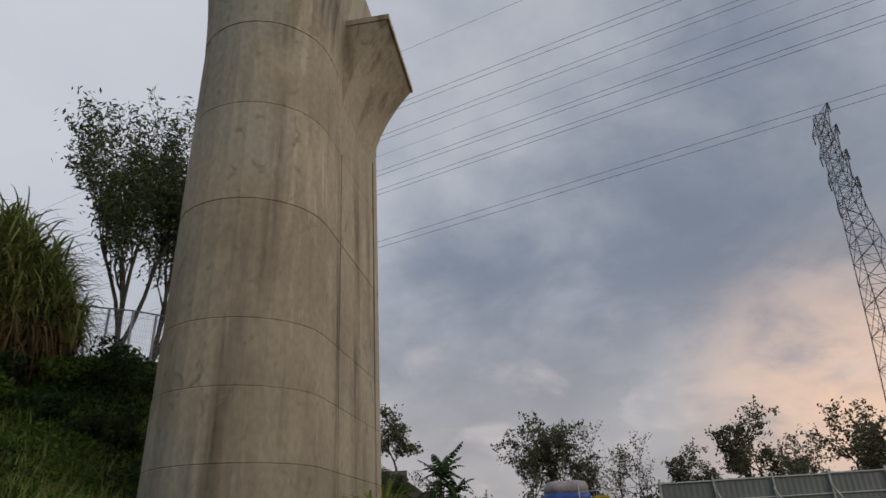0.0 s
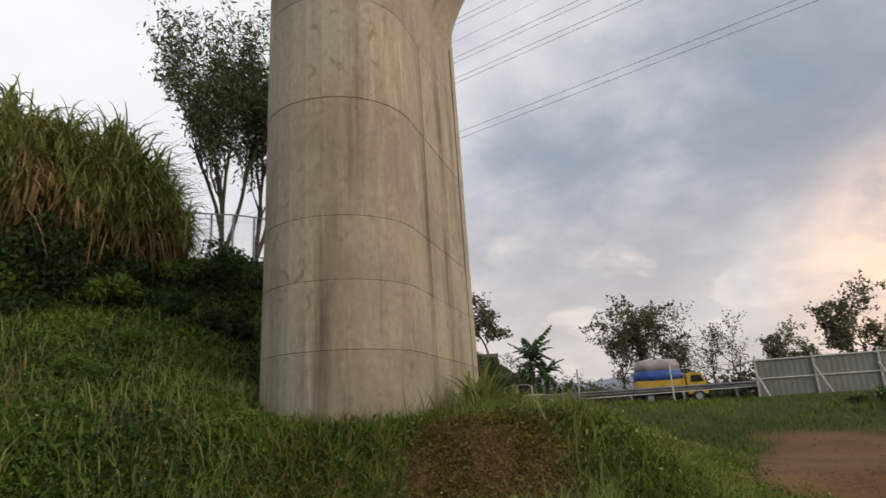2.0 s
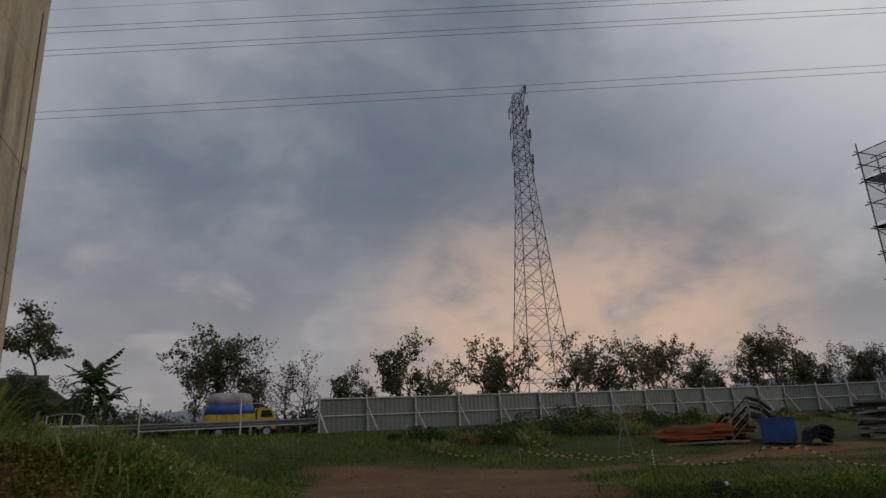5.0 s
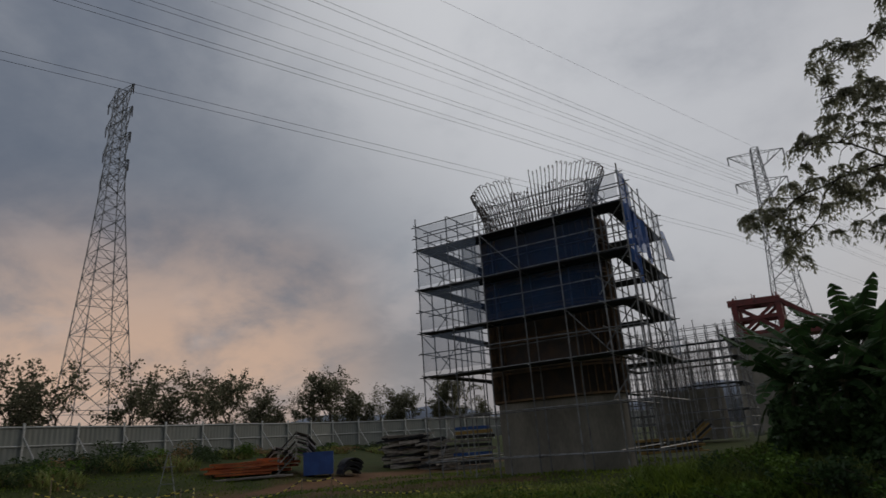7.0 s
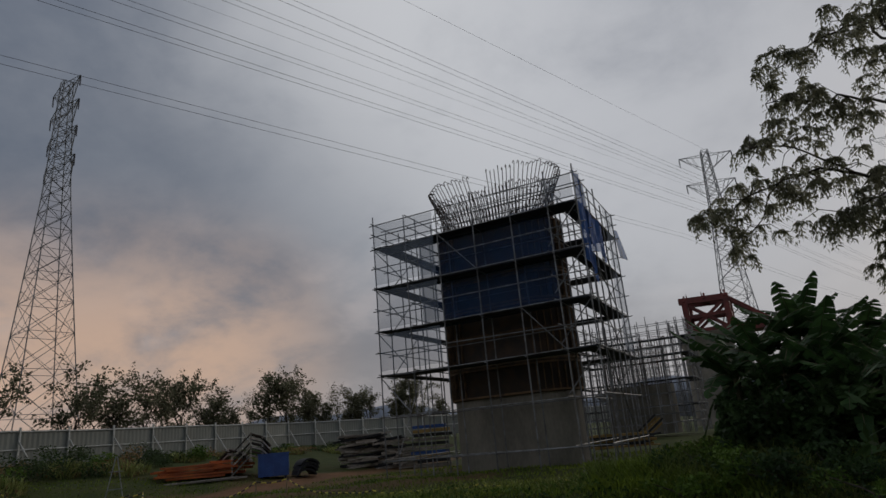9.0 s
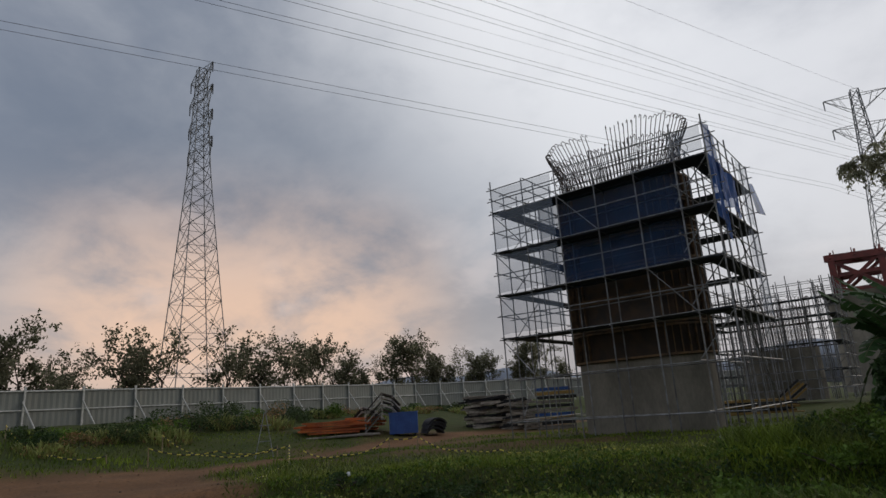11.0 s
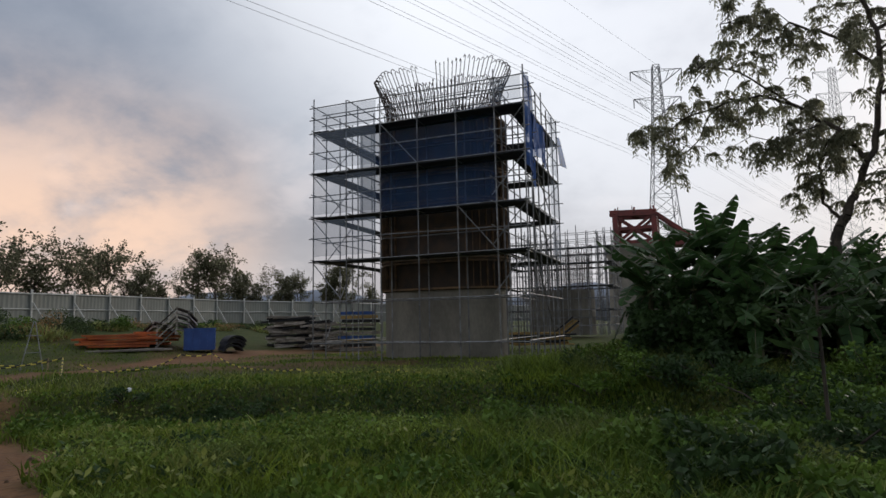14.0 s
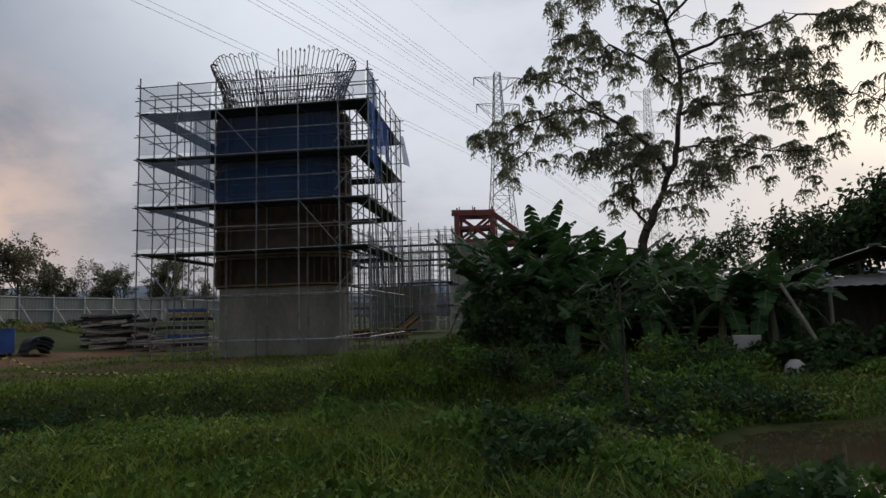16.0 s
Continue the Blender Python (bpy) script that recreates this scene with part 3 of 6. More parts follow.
def wire(dist, ratio_a, ratio_b, gap=0.45, twin=True, r=0.022):
    """A conductor, or a twin bundle, strung past the pylon: its distance, and its height as a share of that distance."""
    w = thing("power_cable", (0, 0, 0), 0, "thin dark overhead power conductor strung high across the sky", "power cable", "overhead power cables")
    for k in range(2 if twin else 1):
        pts = []
        for i in range(61):
            s = -330 + i * 12
            t = smooth(-60, 115, s)
            h = dist * (ratio_a + (ratio_b - ratio_a) * t) + EYE
            if s > 115:
                h -= (1 - ((s - 250) / 135) ** 2) * 5.5 if s < 385 else 0
            if s < -160:
                h += ((s + 160) / 170) ** 2 * 9
            p = AWAY * (dist + k * gap) + ALONG * s
            pts.append((p.x, p.y, h - k * gap * 0.55))
        part("conductor", Shape().path(pts, r, 4), WIRE, w)


wire(40.0, 1.075, 0.99, twin=False, r=0.016)
wire(43.0, 0.925, 0.86)
wire(48.0, 0.850, 0.83)
wire(46.5, 0.795, 0.80, twin=False, r=0.012)
wire(50.0, 0.757, 0.755)
wire(50.0, 0.708, 0.715)
wire(56.0, 0.583, 0.600, gap=0.7)


# ---- site fence, road and guard rail ----
FENCE = [Vector((11.6, 38.3, 0)), Vector((36, 36.2, 0)), Vector((50, 34.6, 0)), Vector((66, 28.5, 0)), Vector((84, 20, 0)), Vector((104, 9, 0))]


def site_fence():
    f = thing("site_fence", (0, 0, 0), 0, "long grey corrugated sheet-metal construction fence with white posts and braces", "fence")
    for a, b in zip(FENCE, FENCE[1:]):
        run = b - a
        n = max(1, round(run.length / 3.0))
        d = run.normalized()
        side = Vector((d.y, -d.x, 0))
        rz = math.degrees(math.atan2(d.y, d.x))
        step = run.length / n
        for i in range(n):
            p = a + d * (step * i)
            sag = random.uniform(-0.03, 0.03)
            low, top = 2.0 + sag, 4.13 + sag
            sheet = Shape()
            cols = 20
            k0 = len(sheet.v)
            for j in range(cols + 1):
                x = step * j / cols
                y = 0.008 if j % 2 else -0.008
                sheet.v += [Vector((x, y, low)), Vector((x, y, top))]
                if j:
                    q = k0 + 2 * j
                    sheet.f.append((q - 2, q, q + 1, q - 1))
            me = sheet.mesh("sheet", SHEET)
            ob = part("sheet", me, SHEET, f)
            ob.matrix_basis = pose(p.x, p.y, 0, 0, 0, rz)
            post = part("post", Shape().box((0, 0, 3.05), (0.10, 0.09, 2.5)), POST_WHITE, f)
            post.matrix_basis = pose(p.x + side.x * 0.08, p.y + side.y * 0.08, 0, 0, random.uniform(-1.5, 1.5), rz)
            for z in (3.05, top - 0.06):
                rail = part("rail", Shape().tube((0, -0.07, z), (step, -0.07, z), 0.042, n=6), POST_WHITE, f)
                rail.matrix_basis = pose(p.x, p.y, 0, 0, 0, rz)
            br = part("brace", Shape().tube((0, -0.1, 3.5), (0.45, -1.2, 1.7), 0.05, n=6), POST_WHITE, f)
            br.matrix_basis = pose(p.x, p.y, 0, 0, 0, rz)


site_fence()

ASPHALT = mat("asphalt", (0.055, 0.055, 0.056), (0.04, 0.04, 0.042), 0.9, scale=0.8, bump=0.02, fine=60)
road = Shape()
road.box((20, 47.5, 2.09), (360, 13.0, 0.16))
solid("road", road, ASPHALT, "grey asphalt toll road beyond the fence", "road", kind="structure")


def guard_rail():
    g = thing("guard_rail", (0, 0, 0), 0, "galvanised steel roadside guard rail on short posts", "guard rail")
    prof = [(0.0, 2.74), (-0.05, 2.79), (-0.05, 2.84), (0.0, 2.89), (-0.05, 2.95), (-0.05, 3.0), (0, 3.05)]
    for i in range(16):
        x0 = -34 + i * 3.0
        s = Shape()
        for (y0, z0), (y1, z1) in zip(prof, prof[1:]):
            s.face((x0, 40.2 + y0, z0), (x0 + 2.98, 40.2 + y0, z0), (x0 + 2.98, 40.2 + y1, z1), (x0, 40.2 + y1, z1))
        part("beam", s, STEEL_DARK, g)
        part("post", Shape().box((x0 + 0.1, 40.32, 2.5), (0.12, 0.14, 1.1)), STEEL, g)
    # a second rail lower and nearer by the fence's end
    for x in (2.0, 7.2, 12.5):
        part("marker_post", Shape().tube((x, 38.6, 1.9), (x, 38.6, 4.3), 0.045, n=8), POST_WHITE, g, "slim white upright post")
    part("cross_rail", Shape().tube((2.0, 38.6, 2.6), (12.5, 38.6, 2.7), 0.03, n=6), POST_WHITE, g)
    part("cross_rail", Shape().tube((7.2, 38.62, 3.9), (12.5, 38.62, 4.05), 0.02, n=6), POST_WHITE, g)


guard_rail()


# ---- trees ----
def leaf_cloud(centres, size, seed, droop=0.0, slim=0.45):
    """Rhombic leaves at the given centres."""
    rng = np.random.default_rng(seed)
    n = len(centres)
    u = rng.normal(size=(n, 3))
    u[:, 2] = u[:, 2] * (1 - droop) - droop * 1.6
    u /= np.linalg.norm(u, axis=1)[:, None]
    w = rng.normal(size=(n, 3))
    v = np.cross(u, w)
    v /= np.linalg.norm(v, axis=1)[:, None] + 1e-9
    s = size * rng.uniform(0.6, 1.3, (n, 1))
    c = np.asarray(centres)
    verts = np.stack([c - u * s, c + v * s * slim, c + u * s, c - v * s * slim], 1).reshape(-1, 3)
    return verts, np.arange(4 * n).reshape(n, 4)


def branches(rng, height, lean, r, levels, spread, first, up=0.25):
    """Grows limbs; returns segments (p, q, r0, r1) and the points of the twigs."""
    segs, twigs = [], []

    def grow(p, d, length, rad, level):
        steps = 4 if level < levels else 3
        for k in range(steps):
            d = (d + Vector(rng.normal(0, 0.13, 3)) + Vector((0, 0, up * 0.25))).normalized()
            q = p + d * (length / steps)
            r1 = rad * (0.86 if level < levels else 0.6)
            segs.append((p, q, rad, r1))
            p, rad = q, r1
            if level >= levels - 1:
                twigs.append(p.copy())
            if level < levels and (k >= 1 or level > 0):
                kids = 1 if k < steps - 1 else 2
                for _ in range(kids):
                    side = Vector(rng.normal(0, 1, 3))
                    side = (side - d * side.dot(d)).normalized()
                    nd = (d * rng.uniform(0.45, 0.8) + side * spread * rng.uniform(0.7, 1.2) + Vector((0, 0, up * rng.uniform(0, 0.6)))).normalized()
                    grow(p, nd, length * rng.uniform(0.55, 0.78), rad * 0.62, level + 1)

    grow(Vector((0, 0, 0)), Vector((lean[0], lean[1], 1)).normalized(), height * first, r, 0)
    return segs, twigs


def tree(name, place, height, seed, label, leaf, leaf_size, leaves, r=0.16, levels=3, spread=0.8, first=0.45, scatter=0.5, lean=(0, 0),
         group="", droop=0.0, slim=0.45, up=0.25, category="tree", stems=1, fan=0.3):
    rng = np.random.default_rng(seed)
    segs, twigs = [], []
    for i in range(stems):
        a = 2.4 * i + 0.5
        tilt = lean if stems == 1 else (lean[0] + fan * math.cos(a), lean[1] + fan * math.sin(a))
        more, ends = branches(rng, height * (1.0 - 0.07 * i), tilt, r, levels, spread, first, up)
        segs += more
        twigs += ends
    top = max(p.z for p in twigs)
    k = height / top
    t = thing(name, place, 0, label, category, group)
    wood = Shape()
    for p, q, a, b in segs:
        wood.tube(p * k, q * k, max(a, 0.010), max(b, 0.006), 6 if a > 0.05 else 4)
    part("trunk", wood, BARK, t)
    tw = np.array([p * k for p in twigs])
    idx = rng.integers(0, len(tw), leaves)
    c = tw[idx] + rng.normal(0, scatter, (leaves, 3)) * np.array([1, 1, 0.7])
    c[:, 2] = np.maximum(c[:, 2], 0.3)
    verts, faces = leaf_cloud(c, leaf_size, seed + 1, droop, slim)
    part("crown", fast_mesh("crown", verts, faces, leaf), leaf, t)
    return t


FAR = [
    tree("tree", at(-8.9, 62, 2.0), 10.4, 11, "bushy dark-leaved roadside tree", LEAF_FAR_HAZY, 0.17, 3300, 0.2, 3, 0.65, 0.46, 0.24, slim=0.55, group="roadside trees"),
    tree("tree", at(-12.1, 60, 2.0), 9.2, 12, "thin-crowned roadside tree with bare twigs", LEAF_FAR_HAZY, 0.14, 700, 0.13, 3, 0.6, 0.46, 0.2, slim=0.55, group="roadside trees", up=0.4),
    tree("tree", at(-24.1, 58, 2.0), 8.9, 13, "broad leafy roadside tree", LEAF_FAR_HAZY, 0.16, 3400, 0.16, 3, 0.9, 0.38, 0.25, slim=0.55, group="roadside trees"),
    tree("tree", at(-31.1, 72, 2.0), 9.8, 14, "flat-topped roadside tree with a short trunk", LEAF_FAR_HAZY, 0.18, 2100, 0.2, 3, 0.8, 0.52, 0.22, slim=0.55, group="roadside trees", up=0.15),
    tree("tree", at(-39.4, 74, 2.0), 10.7, 15, "spreading roadside tree with an open crown", LEAF_FAR_HAZY, 0.18, 1700, 0.18, 3, 0.8, 0.54, 0.22, slim=0.55, group="roadside trees", up=0.2),
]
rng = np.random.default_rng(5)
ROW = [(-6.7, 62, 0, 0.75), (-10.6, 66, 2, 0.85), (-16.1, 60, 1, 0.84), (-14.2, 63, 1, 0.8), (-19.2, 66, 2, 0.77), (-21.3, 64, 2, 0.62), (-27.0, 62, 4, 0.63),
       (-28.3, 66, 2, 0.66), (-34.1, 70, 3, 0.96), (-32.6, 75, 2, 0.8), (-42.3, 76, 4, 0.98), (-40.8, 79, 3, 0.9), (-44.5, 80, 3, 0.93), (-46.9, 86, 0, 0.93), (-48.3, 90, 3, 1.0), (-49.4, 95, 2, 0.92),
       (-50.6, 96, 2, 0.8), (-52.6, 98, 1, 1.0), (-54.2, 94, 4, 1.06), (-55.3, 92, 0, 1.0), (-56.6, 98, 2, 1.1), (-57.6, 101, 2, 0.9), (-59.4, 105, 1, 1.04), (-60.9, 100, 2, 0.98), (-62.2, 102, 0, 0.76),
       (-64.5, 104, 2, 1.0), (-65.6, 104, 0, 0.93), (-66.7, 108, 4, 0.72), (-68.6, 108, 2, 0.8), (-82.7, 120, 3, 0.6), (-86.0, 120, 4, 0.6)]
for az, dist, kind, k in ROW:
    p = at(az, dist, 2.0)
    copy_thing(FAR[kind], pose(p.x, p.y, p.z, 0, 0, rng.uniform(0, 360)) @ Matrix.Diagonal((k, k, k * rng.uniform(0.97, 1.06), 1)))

tree("tree", rest(27.7, 26.5), 12.2, 24, "tall leafy tree with several dark stems on the bank", HILL_LEAF, 0.125, 12500, 0.10, 3, 0.40, 0.25, 0.22, up=0.45, slim=0.3, stems=4, fan=0.12)
tree("tree", rest(24.9, 27.0), 11.6, 27, "leafy tree with a leaning stem on the bank", HILL_LEAF, 0.125, 9000, 0.10, 3, 0.40, 0.24, 0.22, lean=(0.08, 0), up=0.45, slim=0.3, stems=3, fan=0.12)
tree("tree", rest(4.6, 66.0), 6.6, 23, "small flat-crowned tree on the far bank", LEAF_FAR_HAZY, 0.19, 1900, 0.14, 3, 0.8, 0.55, 0.28, slim=0.6)


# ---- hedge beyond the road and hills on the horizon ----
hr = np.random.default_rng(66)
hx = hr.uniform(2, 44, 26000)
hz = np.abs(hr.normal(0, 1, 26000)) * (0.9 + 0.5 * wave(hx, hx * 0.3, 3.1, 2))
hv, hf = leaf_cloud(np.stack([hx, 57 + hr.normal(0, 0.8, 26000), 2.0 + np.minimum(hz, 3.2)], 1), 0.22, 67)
tagged(new("hedge", fast_mesh("hedge", hv, hf, LEAF_FAR_HAZY)), "long untrimmed hedge beyond the toll road", "hedge", kind="stuff")
# the blue-grey haze of distance is put into the hills' base colour
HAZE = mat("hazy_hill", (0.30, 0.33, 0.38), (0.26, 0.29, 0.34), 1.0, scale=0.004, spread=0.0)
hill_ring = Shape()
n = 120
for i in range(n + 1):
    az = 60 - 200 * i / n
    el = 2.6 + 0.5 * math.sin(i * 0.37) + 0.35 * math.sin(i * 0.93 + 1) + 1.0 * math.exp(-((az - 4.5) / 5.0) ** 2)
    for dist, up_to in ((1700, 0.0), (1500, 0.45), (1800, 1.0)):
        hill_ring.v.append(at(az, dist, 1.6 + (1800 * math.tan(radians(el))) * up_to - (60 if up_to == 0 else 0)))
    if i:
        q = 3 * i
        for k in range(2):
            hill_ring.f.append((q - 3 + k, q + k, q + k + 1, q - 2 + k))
solid("backdrop", hill_ring, HAZE, "faint hills on the horizon in painted blue-grey haze", "hills", kind="structure", smooth_faces=True)


# ---- scaffold round the half-built pier ----
BLUE_NET = mat("blue_safety_net", (0.026, 0.080, 0.200), (0.016, 0.050, 0.135), 0.8, scale=1.5, sheer=0.42)
BLUE_BRIGHT = mat("bright_blue_net", (0.05, 0.16, 0.50), (0.03, 0.10, 0.34), 0.8, scale=1.5, sheer=0.25, through_light=0.0)
PALE_NET = mat("pale_safety_net", (0.36, 0.42, 0.50), (0.28, 0.33, 0.42), 0.9, scale=1.0, sheer=0.64)
TUBE = mat("scaffold_tube", (0.30, 0.31, 0.32), (0.18, 0.17, 0.165), 0.55, 0.5, scale=2.5, spread=0.3)
SC_U = Vector((0.105, 0.994, 0))
SC_V = Vector((0.994, -0.105, 0))
SC_M = Matrix(((SC_V.x, SC_U.x, 0, 26.8), (SC_V.y, SC_U.y, 0, 3.5), (0, 0, 1, 0), (0, 0, 0, 1)))


def net(points, nu, nv, amp, seed):
    """A hanging sheet between four corners, with folds."""
    s = Shape()
    a, b, c, d = [Vector(p) for p in points]
    n = (b - a).cross(d - a).normalized()
    for i in range(nu + 1):
        for j in range(nv + 1):
            u, v = i / nu, j / nv
            p = a.lerp(b, u).lerp(d.lerp(c, u), v)
            f = math.sin(u * 9 + seed) * 0.6 + math.sin(u * 23 + v * 3 + seed * 2) * 0.4
            sag = -0.25 * math.sin(u * nu * math.pi / 3) ** 2 * (v if seed % 2 else 1 - v)
            s.v.append(p + n * (f * amp) + Vector((0, 0, sag * amp * 4)))
    for i in range(nu):
        for j in range(nv):
            k = i * (nv + 1) + j
            s.f.append((k, k + nv + 1, k + nv + 2, k + 1))
    return s


def scaffold(m, us, vs, decks, top, label, ground_z, end_us, nets=True, group="scaffolds"):
    """Tube scaffold on all four sides. us and vs: lines of standards along and across; decks: heights of the planked lifts."""
    sc = new("scaffold")
    sc.matrix_basis = m
    tagged(sc, label, "scaffold", group)
    rows = [(u, v) for u in us for v in (vs[0], vs[1], vs[-2], vs[-1])]
    rows += [(u, v) for u in end_us for v in vs[2:-2]]
    for u, v in rows:
        wob = random.uniform(-0.04, 0.04)
        h = top + random.choice((0.05, 0.2, 0.35, 0.6)) - (0 if v == vs[0] else 0.2)
        part("standard", Shape().tube((v, u, ground_z), (v + wob, u + wob, h), 0.034, n=6), TUBE, sc)
    lifts = []
    for lo, hi in zip([ground_z + 0.9] + decks, decks + [top]):
        lifts += [lo, (lo + hi) / 2]
    for z in lifts + [top - 0.1]:
        for v in (vs[0], vs[1], vs[-1]):
            dz = random.uniform(-0.05, 0.05)
            part("ledger", Shape().tube((v, us[0] - 0.25, z + dz), (v, us[-1] + 0.25, z + random.uniform(-0.05, 0.05)), 0.026, n=6), TUBE, sc)
        for u in end_us:
            part("ledger", Shape().tube((vs[0] - 0.2, u, z + 0.05), (vs[-1] + 0.2, u, z + 0.05), 0.026, n=6), TUBE, sc)
    for z in lifts[::2]:
        for u in us:
            part("transom", Shape().tube((vs[0] - 0.15, u + 0.04, z - 0.05), (vs[1] + 0.15, u + 0.04, z - 0.05), 0.024, n=6), TUBE, sc)
    for z in decks:
        spans = [(end_us[0], end_us[0] + 0.85), (end_us[3] - 0.85, end_us[3])]
        for ua, ub in spans:
            n = max(2, round((ub - ua) / 0.4))
            for i in range(n):
                w = (ub - ua) / n
                c = ua + (i + 0.5) * w
                part("plank", Shape().box(((vs[0] + vs[-1]) / 2, c, z + random.uniform(-0.02, 0.02)), (vs[-1] - vs[0] + random.uniform(0, 0.4), w * 0.94, 0.055)), PLANK, sc)
        for v0, v1 in ((vs[0], vs[1]), (vs[-2], vs[-1])):
            for i in range(3):
                w = (v1 - v0) / 3
                part("plank", Shape().box((v0 + (i + 0.5) * w, (us[0] + us[-1]) / 2, z + random.uniform(-0.02, 0.02) - 0.003 * i), (w * 0.9, us[-1] - us[0] - 0.1, 0.05)), PLANK, sc)
        # diagonal struts under the end platforms
        for u, d in ((end_us[-1], -1), (end_us[0], 1)):
            for v in (vs[0], vs[-1]):
                part("brace", Shape().tube((v, u, z - 0.1), (v, u + d * 1.5, z - 1.8), 0.024, n=6), TUBE, sc)
    zz = [ground_z + 0.9] + decks
    for i in range(len(zz) - 1):
        k = i % (len(us) - 1)
        if i % 2:
            part("brace", Shape().tube((vs[0] - 0.05, us[k], zz[i]), (vs[0] - 0.05, us[k + 1], zz[i + 1]), 0.024, n=6), TUBE, sc)
        part("brace", Shape().tube((vs[1], us[-1] + 0.05, zz[i]), (vs[3], us[-1] + 0.05, zz[i + 1]), 0.024, n=6), TUBE, sc)
        part("brace", Shape().tube((vs[4], us[0] - 0.05, zz[i]), (vs[1], us[0] - 0.05, zz[i + 1]), 0.024, n=6), TUBE, sc)
    return sc


SC_US = [0, 1.3, 3.1, 5.0, 6.9, 8.7, 10.5]
SC_VS = [0, 1.15, 2.5, 3.8, 4.9, 6.1, 7.3]
MAIN = scaffold(SC_M, SC_US, SC_VS, [2.55, 4.65, 6.75, 8.9, 11.0][1:], 12.35,
                "steel tube scaffold with plank decks and torn blue netting", -0.1, [0, 1.5, 8.5, 10.5])
part("net", net([(0.85, 1.5, 6.7), (0.85, 8.4, 6.6), (0.85, 8.4, 11.3), (0.85, 1.5, 11.5)], 34, 14, 0.13, 3), BLUE_NET, MAIN, "dark blue mesh sheet hung in front of the formwork")
part("net", net([(0.1, -0.06, 8.6), (1.7, -0.06, 7.6), (1.2, -0.06, 12.1), (0.1, -0.06, 12.5)], 8, 12, 0.12, 4), BLUE_BRIGHT, MAIN, "bright blue torn mesh strip")
part("net", net([(1.2, -0.1, 9.4), (4.2, -0.1, 9.0), (4.2, -0.1, 10.6), (1.2, -0.1, 11.0)], 12, 6, 0.14, 2), BLUE_BRIGHT, MAIN, "bright blue torn mesh strip")
part("net", net([(7.4, -0.15, 9.9), (7.4, -0.5, 9.7), (7.4, -0.2, 11.4), (7.35, 0.0, 11.6)], 4, 8, 0.10, 3), BLUE_BRIGHT, MAIN, "bright blue torn mesh scrap")
for lo, hi, seed in ((9.1, 11.0, 1), (11.1, 12.2, 2), (6.9, 8.8, 3), (4.9, 6.6, 4)):
    part("net", net([(-0.04, 7.1, lo), (-0.04, 10.5, lo), (-0.04, 10.5, hi), (-0.04, 7.1, hi)], 14, 5, 0.05, seed), PALE_NET, MAIN, "pale see-through mesh sheet")
    part("net", net([(5.2, -0.05, lo), (7.2, -0.05, lo), (7.2, -0.05, hi), (5.2, -0.05, hi)], 8, 5, 0.05, seed + 2), PALE_NET, MAIN, "pale see-through mesh sheet")
part("net", net([(0.02, 0.1, 11.2), (0.02, 1.5, 11.2), (0.02, 1.5, 12.3), (0.02, 0.1, 12.35)], 6, 4, 0.03, 1), PALE_NET, MAIN, "pale see-through mesh sheet")


# ---- farther piers, their scaffold and the red form traveller ----
RED = mat("red_paint", (0.20, 0.042, 0.035), (0.12, 0.033, 0.03), 0.6, 0.1, scale=1.2, spread=0.15)
ORANGE = mat("orange_paint", (0.62, 0.16, 0.035), (0.42, 0.10, 0.03), 0.65, 0.1, scale=2.0, spread=0.25)


def plain_pier(az, dist, height, label, cap):
    p0 = at(az, dist)
    p = thing("bridge_pier", (p0.x, p0.y, 0.3), PIER_RZ, label, "bridge pier", "bridge piers")
    part("shaft_lift", Shape().loft([stadium(3.1, 1.6, 0), stadium(3.05, 1.55, height)]), CONCRETE_NEW, p)
    if cap:
        rings = [stadium(3.05 + 0.6 * (k / 6) ** 2, 1.55 + 0.7 * (k / 6) ** 2, height + 0.004 + 2.6 * k / 6) for k in range(7)]
        part("flared_cap", Shape().loft(rings), CONCRETE_NEW, p)
    return p


third = plain_pier(-85.5, 62, 4.2, "part-built grey concrete bridge pier inside scaffold", False)
rebar_cage(third, 4.1, 8.3, 0.1, 60, False)
p3 = at(-85.5, 62)
m3 = Matrix(((SC_V.x, SC_U.x, 0, p3.x - SC_U.x * 5.2 - SC_V.x * 3.6), (SC_V.y, SC_U.y, 0, p3.y - SC_U.y * 5.2 - SC_V.y * 3.6), (0, 0, 1, 0), (0, 0, 0, 1)))
scaffold(m3, sorted(SC_US + [(a + b) / 2 for a, b in zip(SC_US, SC_US[1:])]), SC_VS, [2.6, 4.7, 6.8, 8.2], 9.6, "distant grey tube scaffold round a pier", 0.3, [0, 1.5, 8.5, 10.5])
plain_pier(-91.6, 88, 8.6, "distant grey concrete bridge pier with a flared top", True)


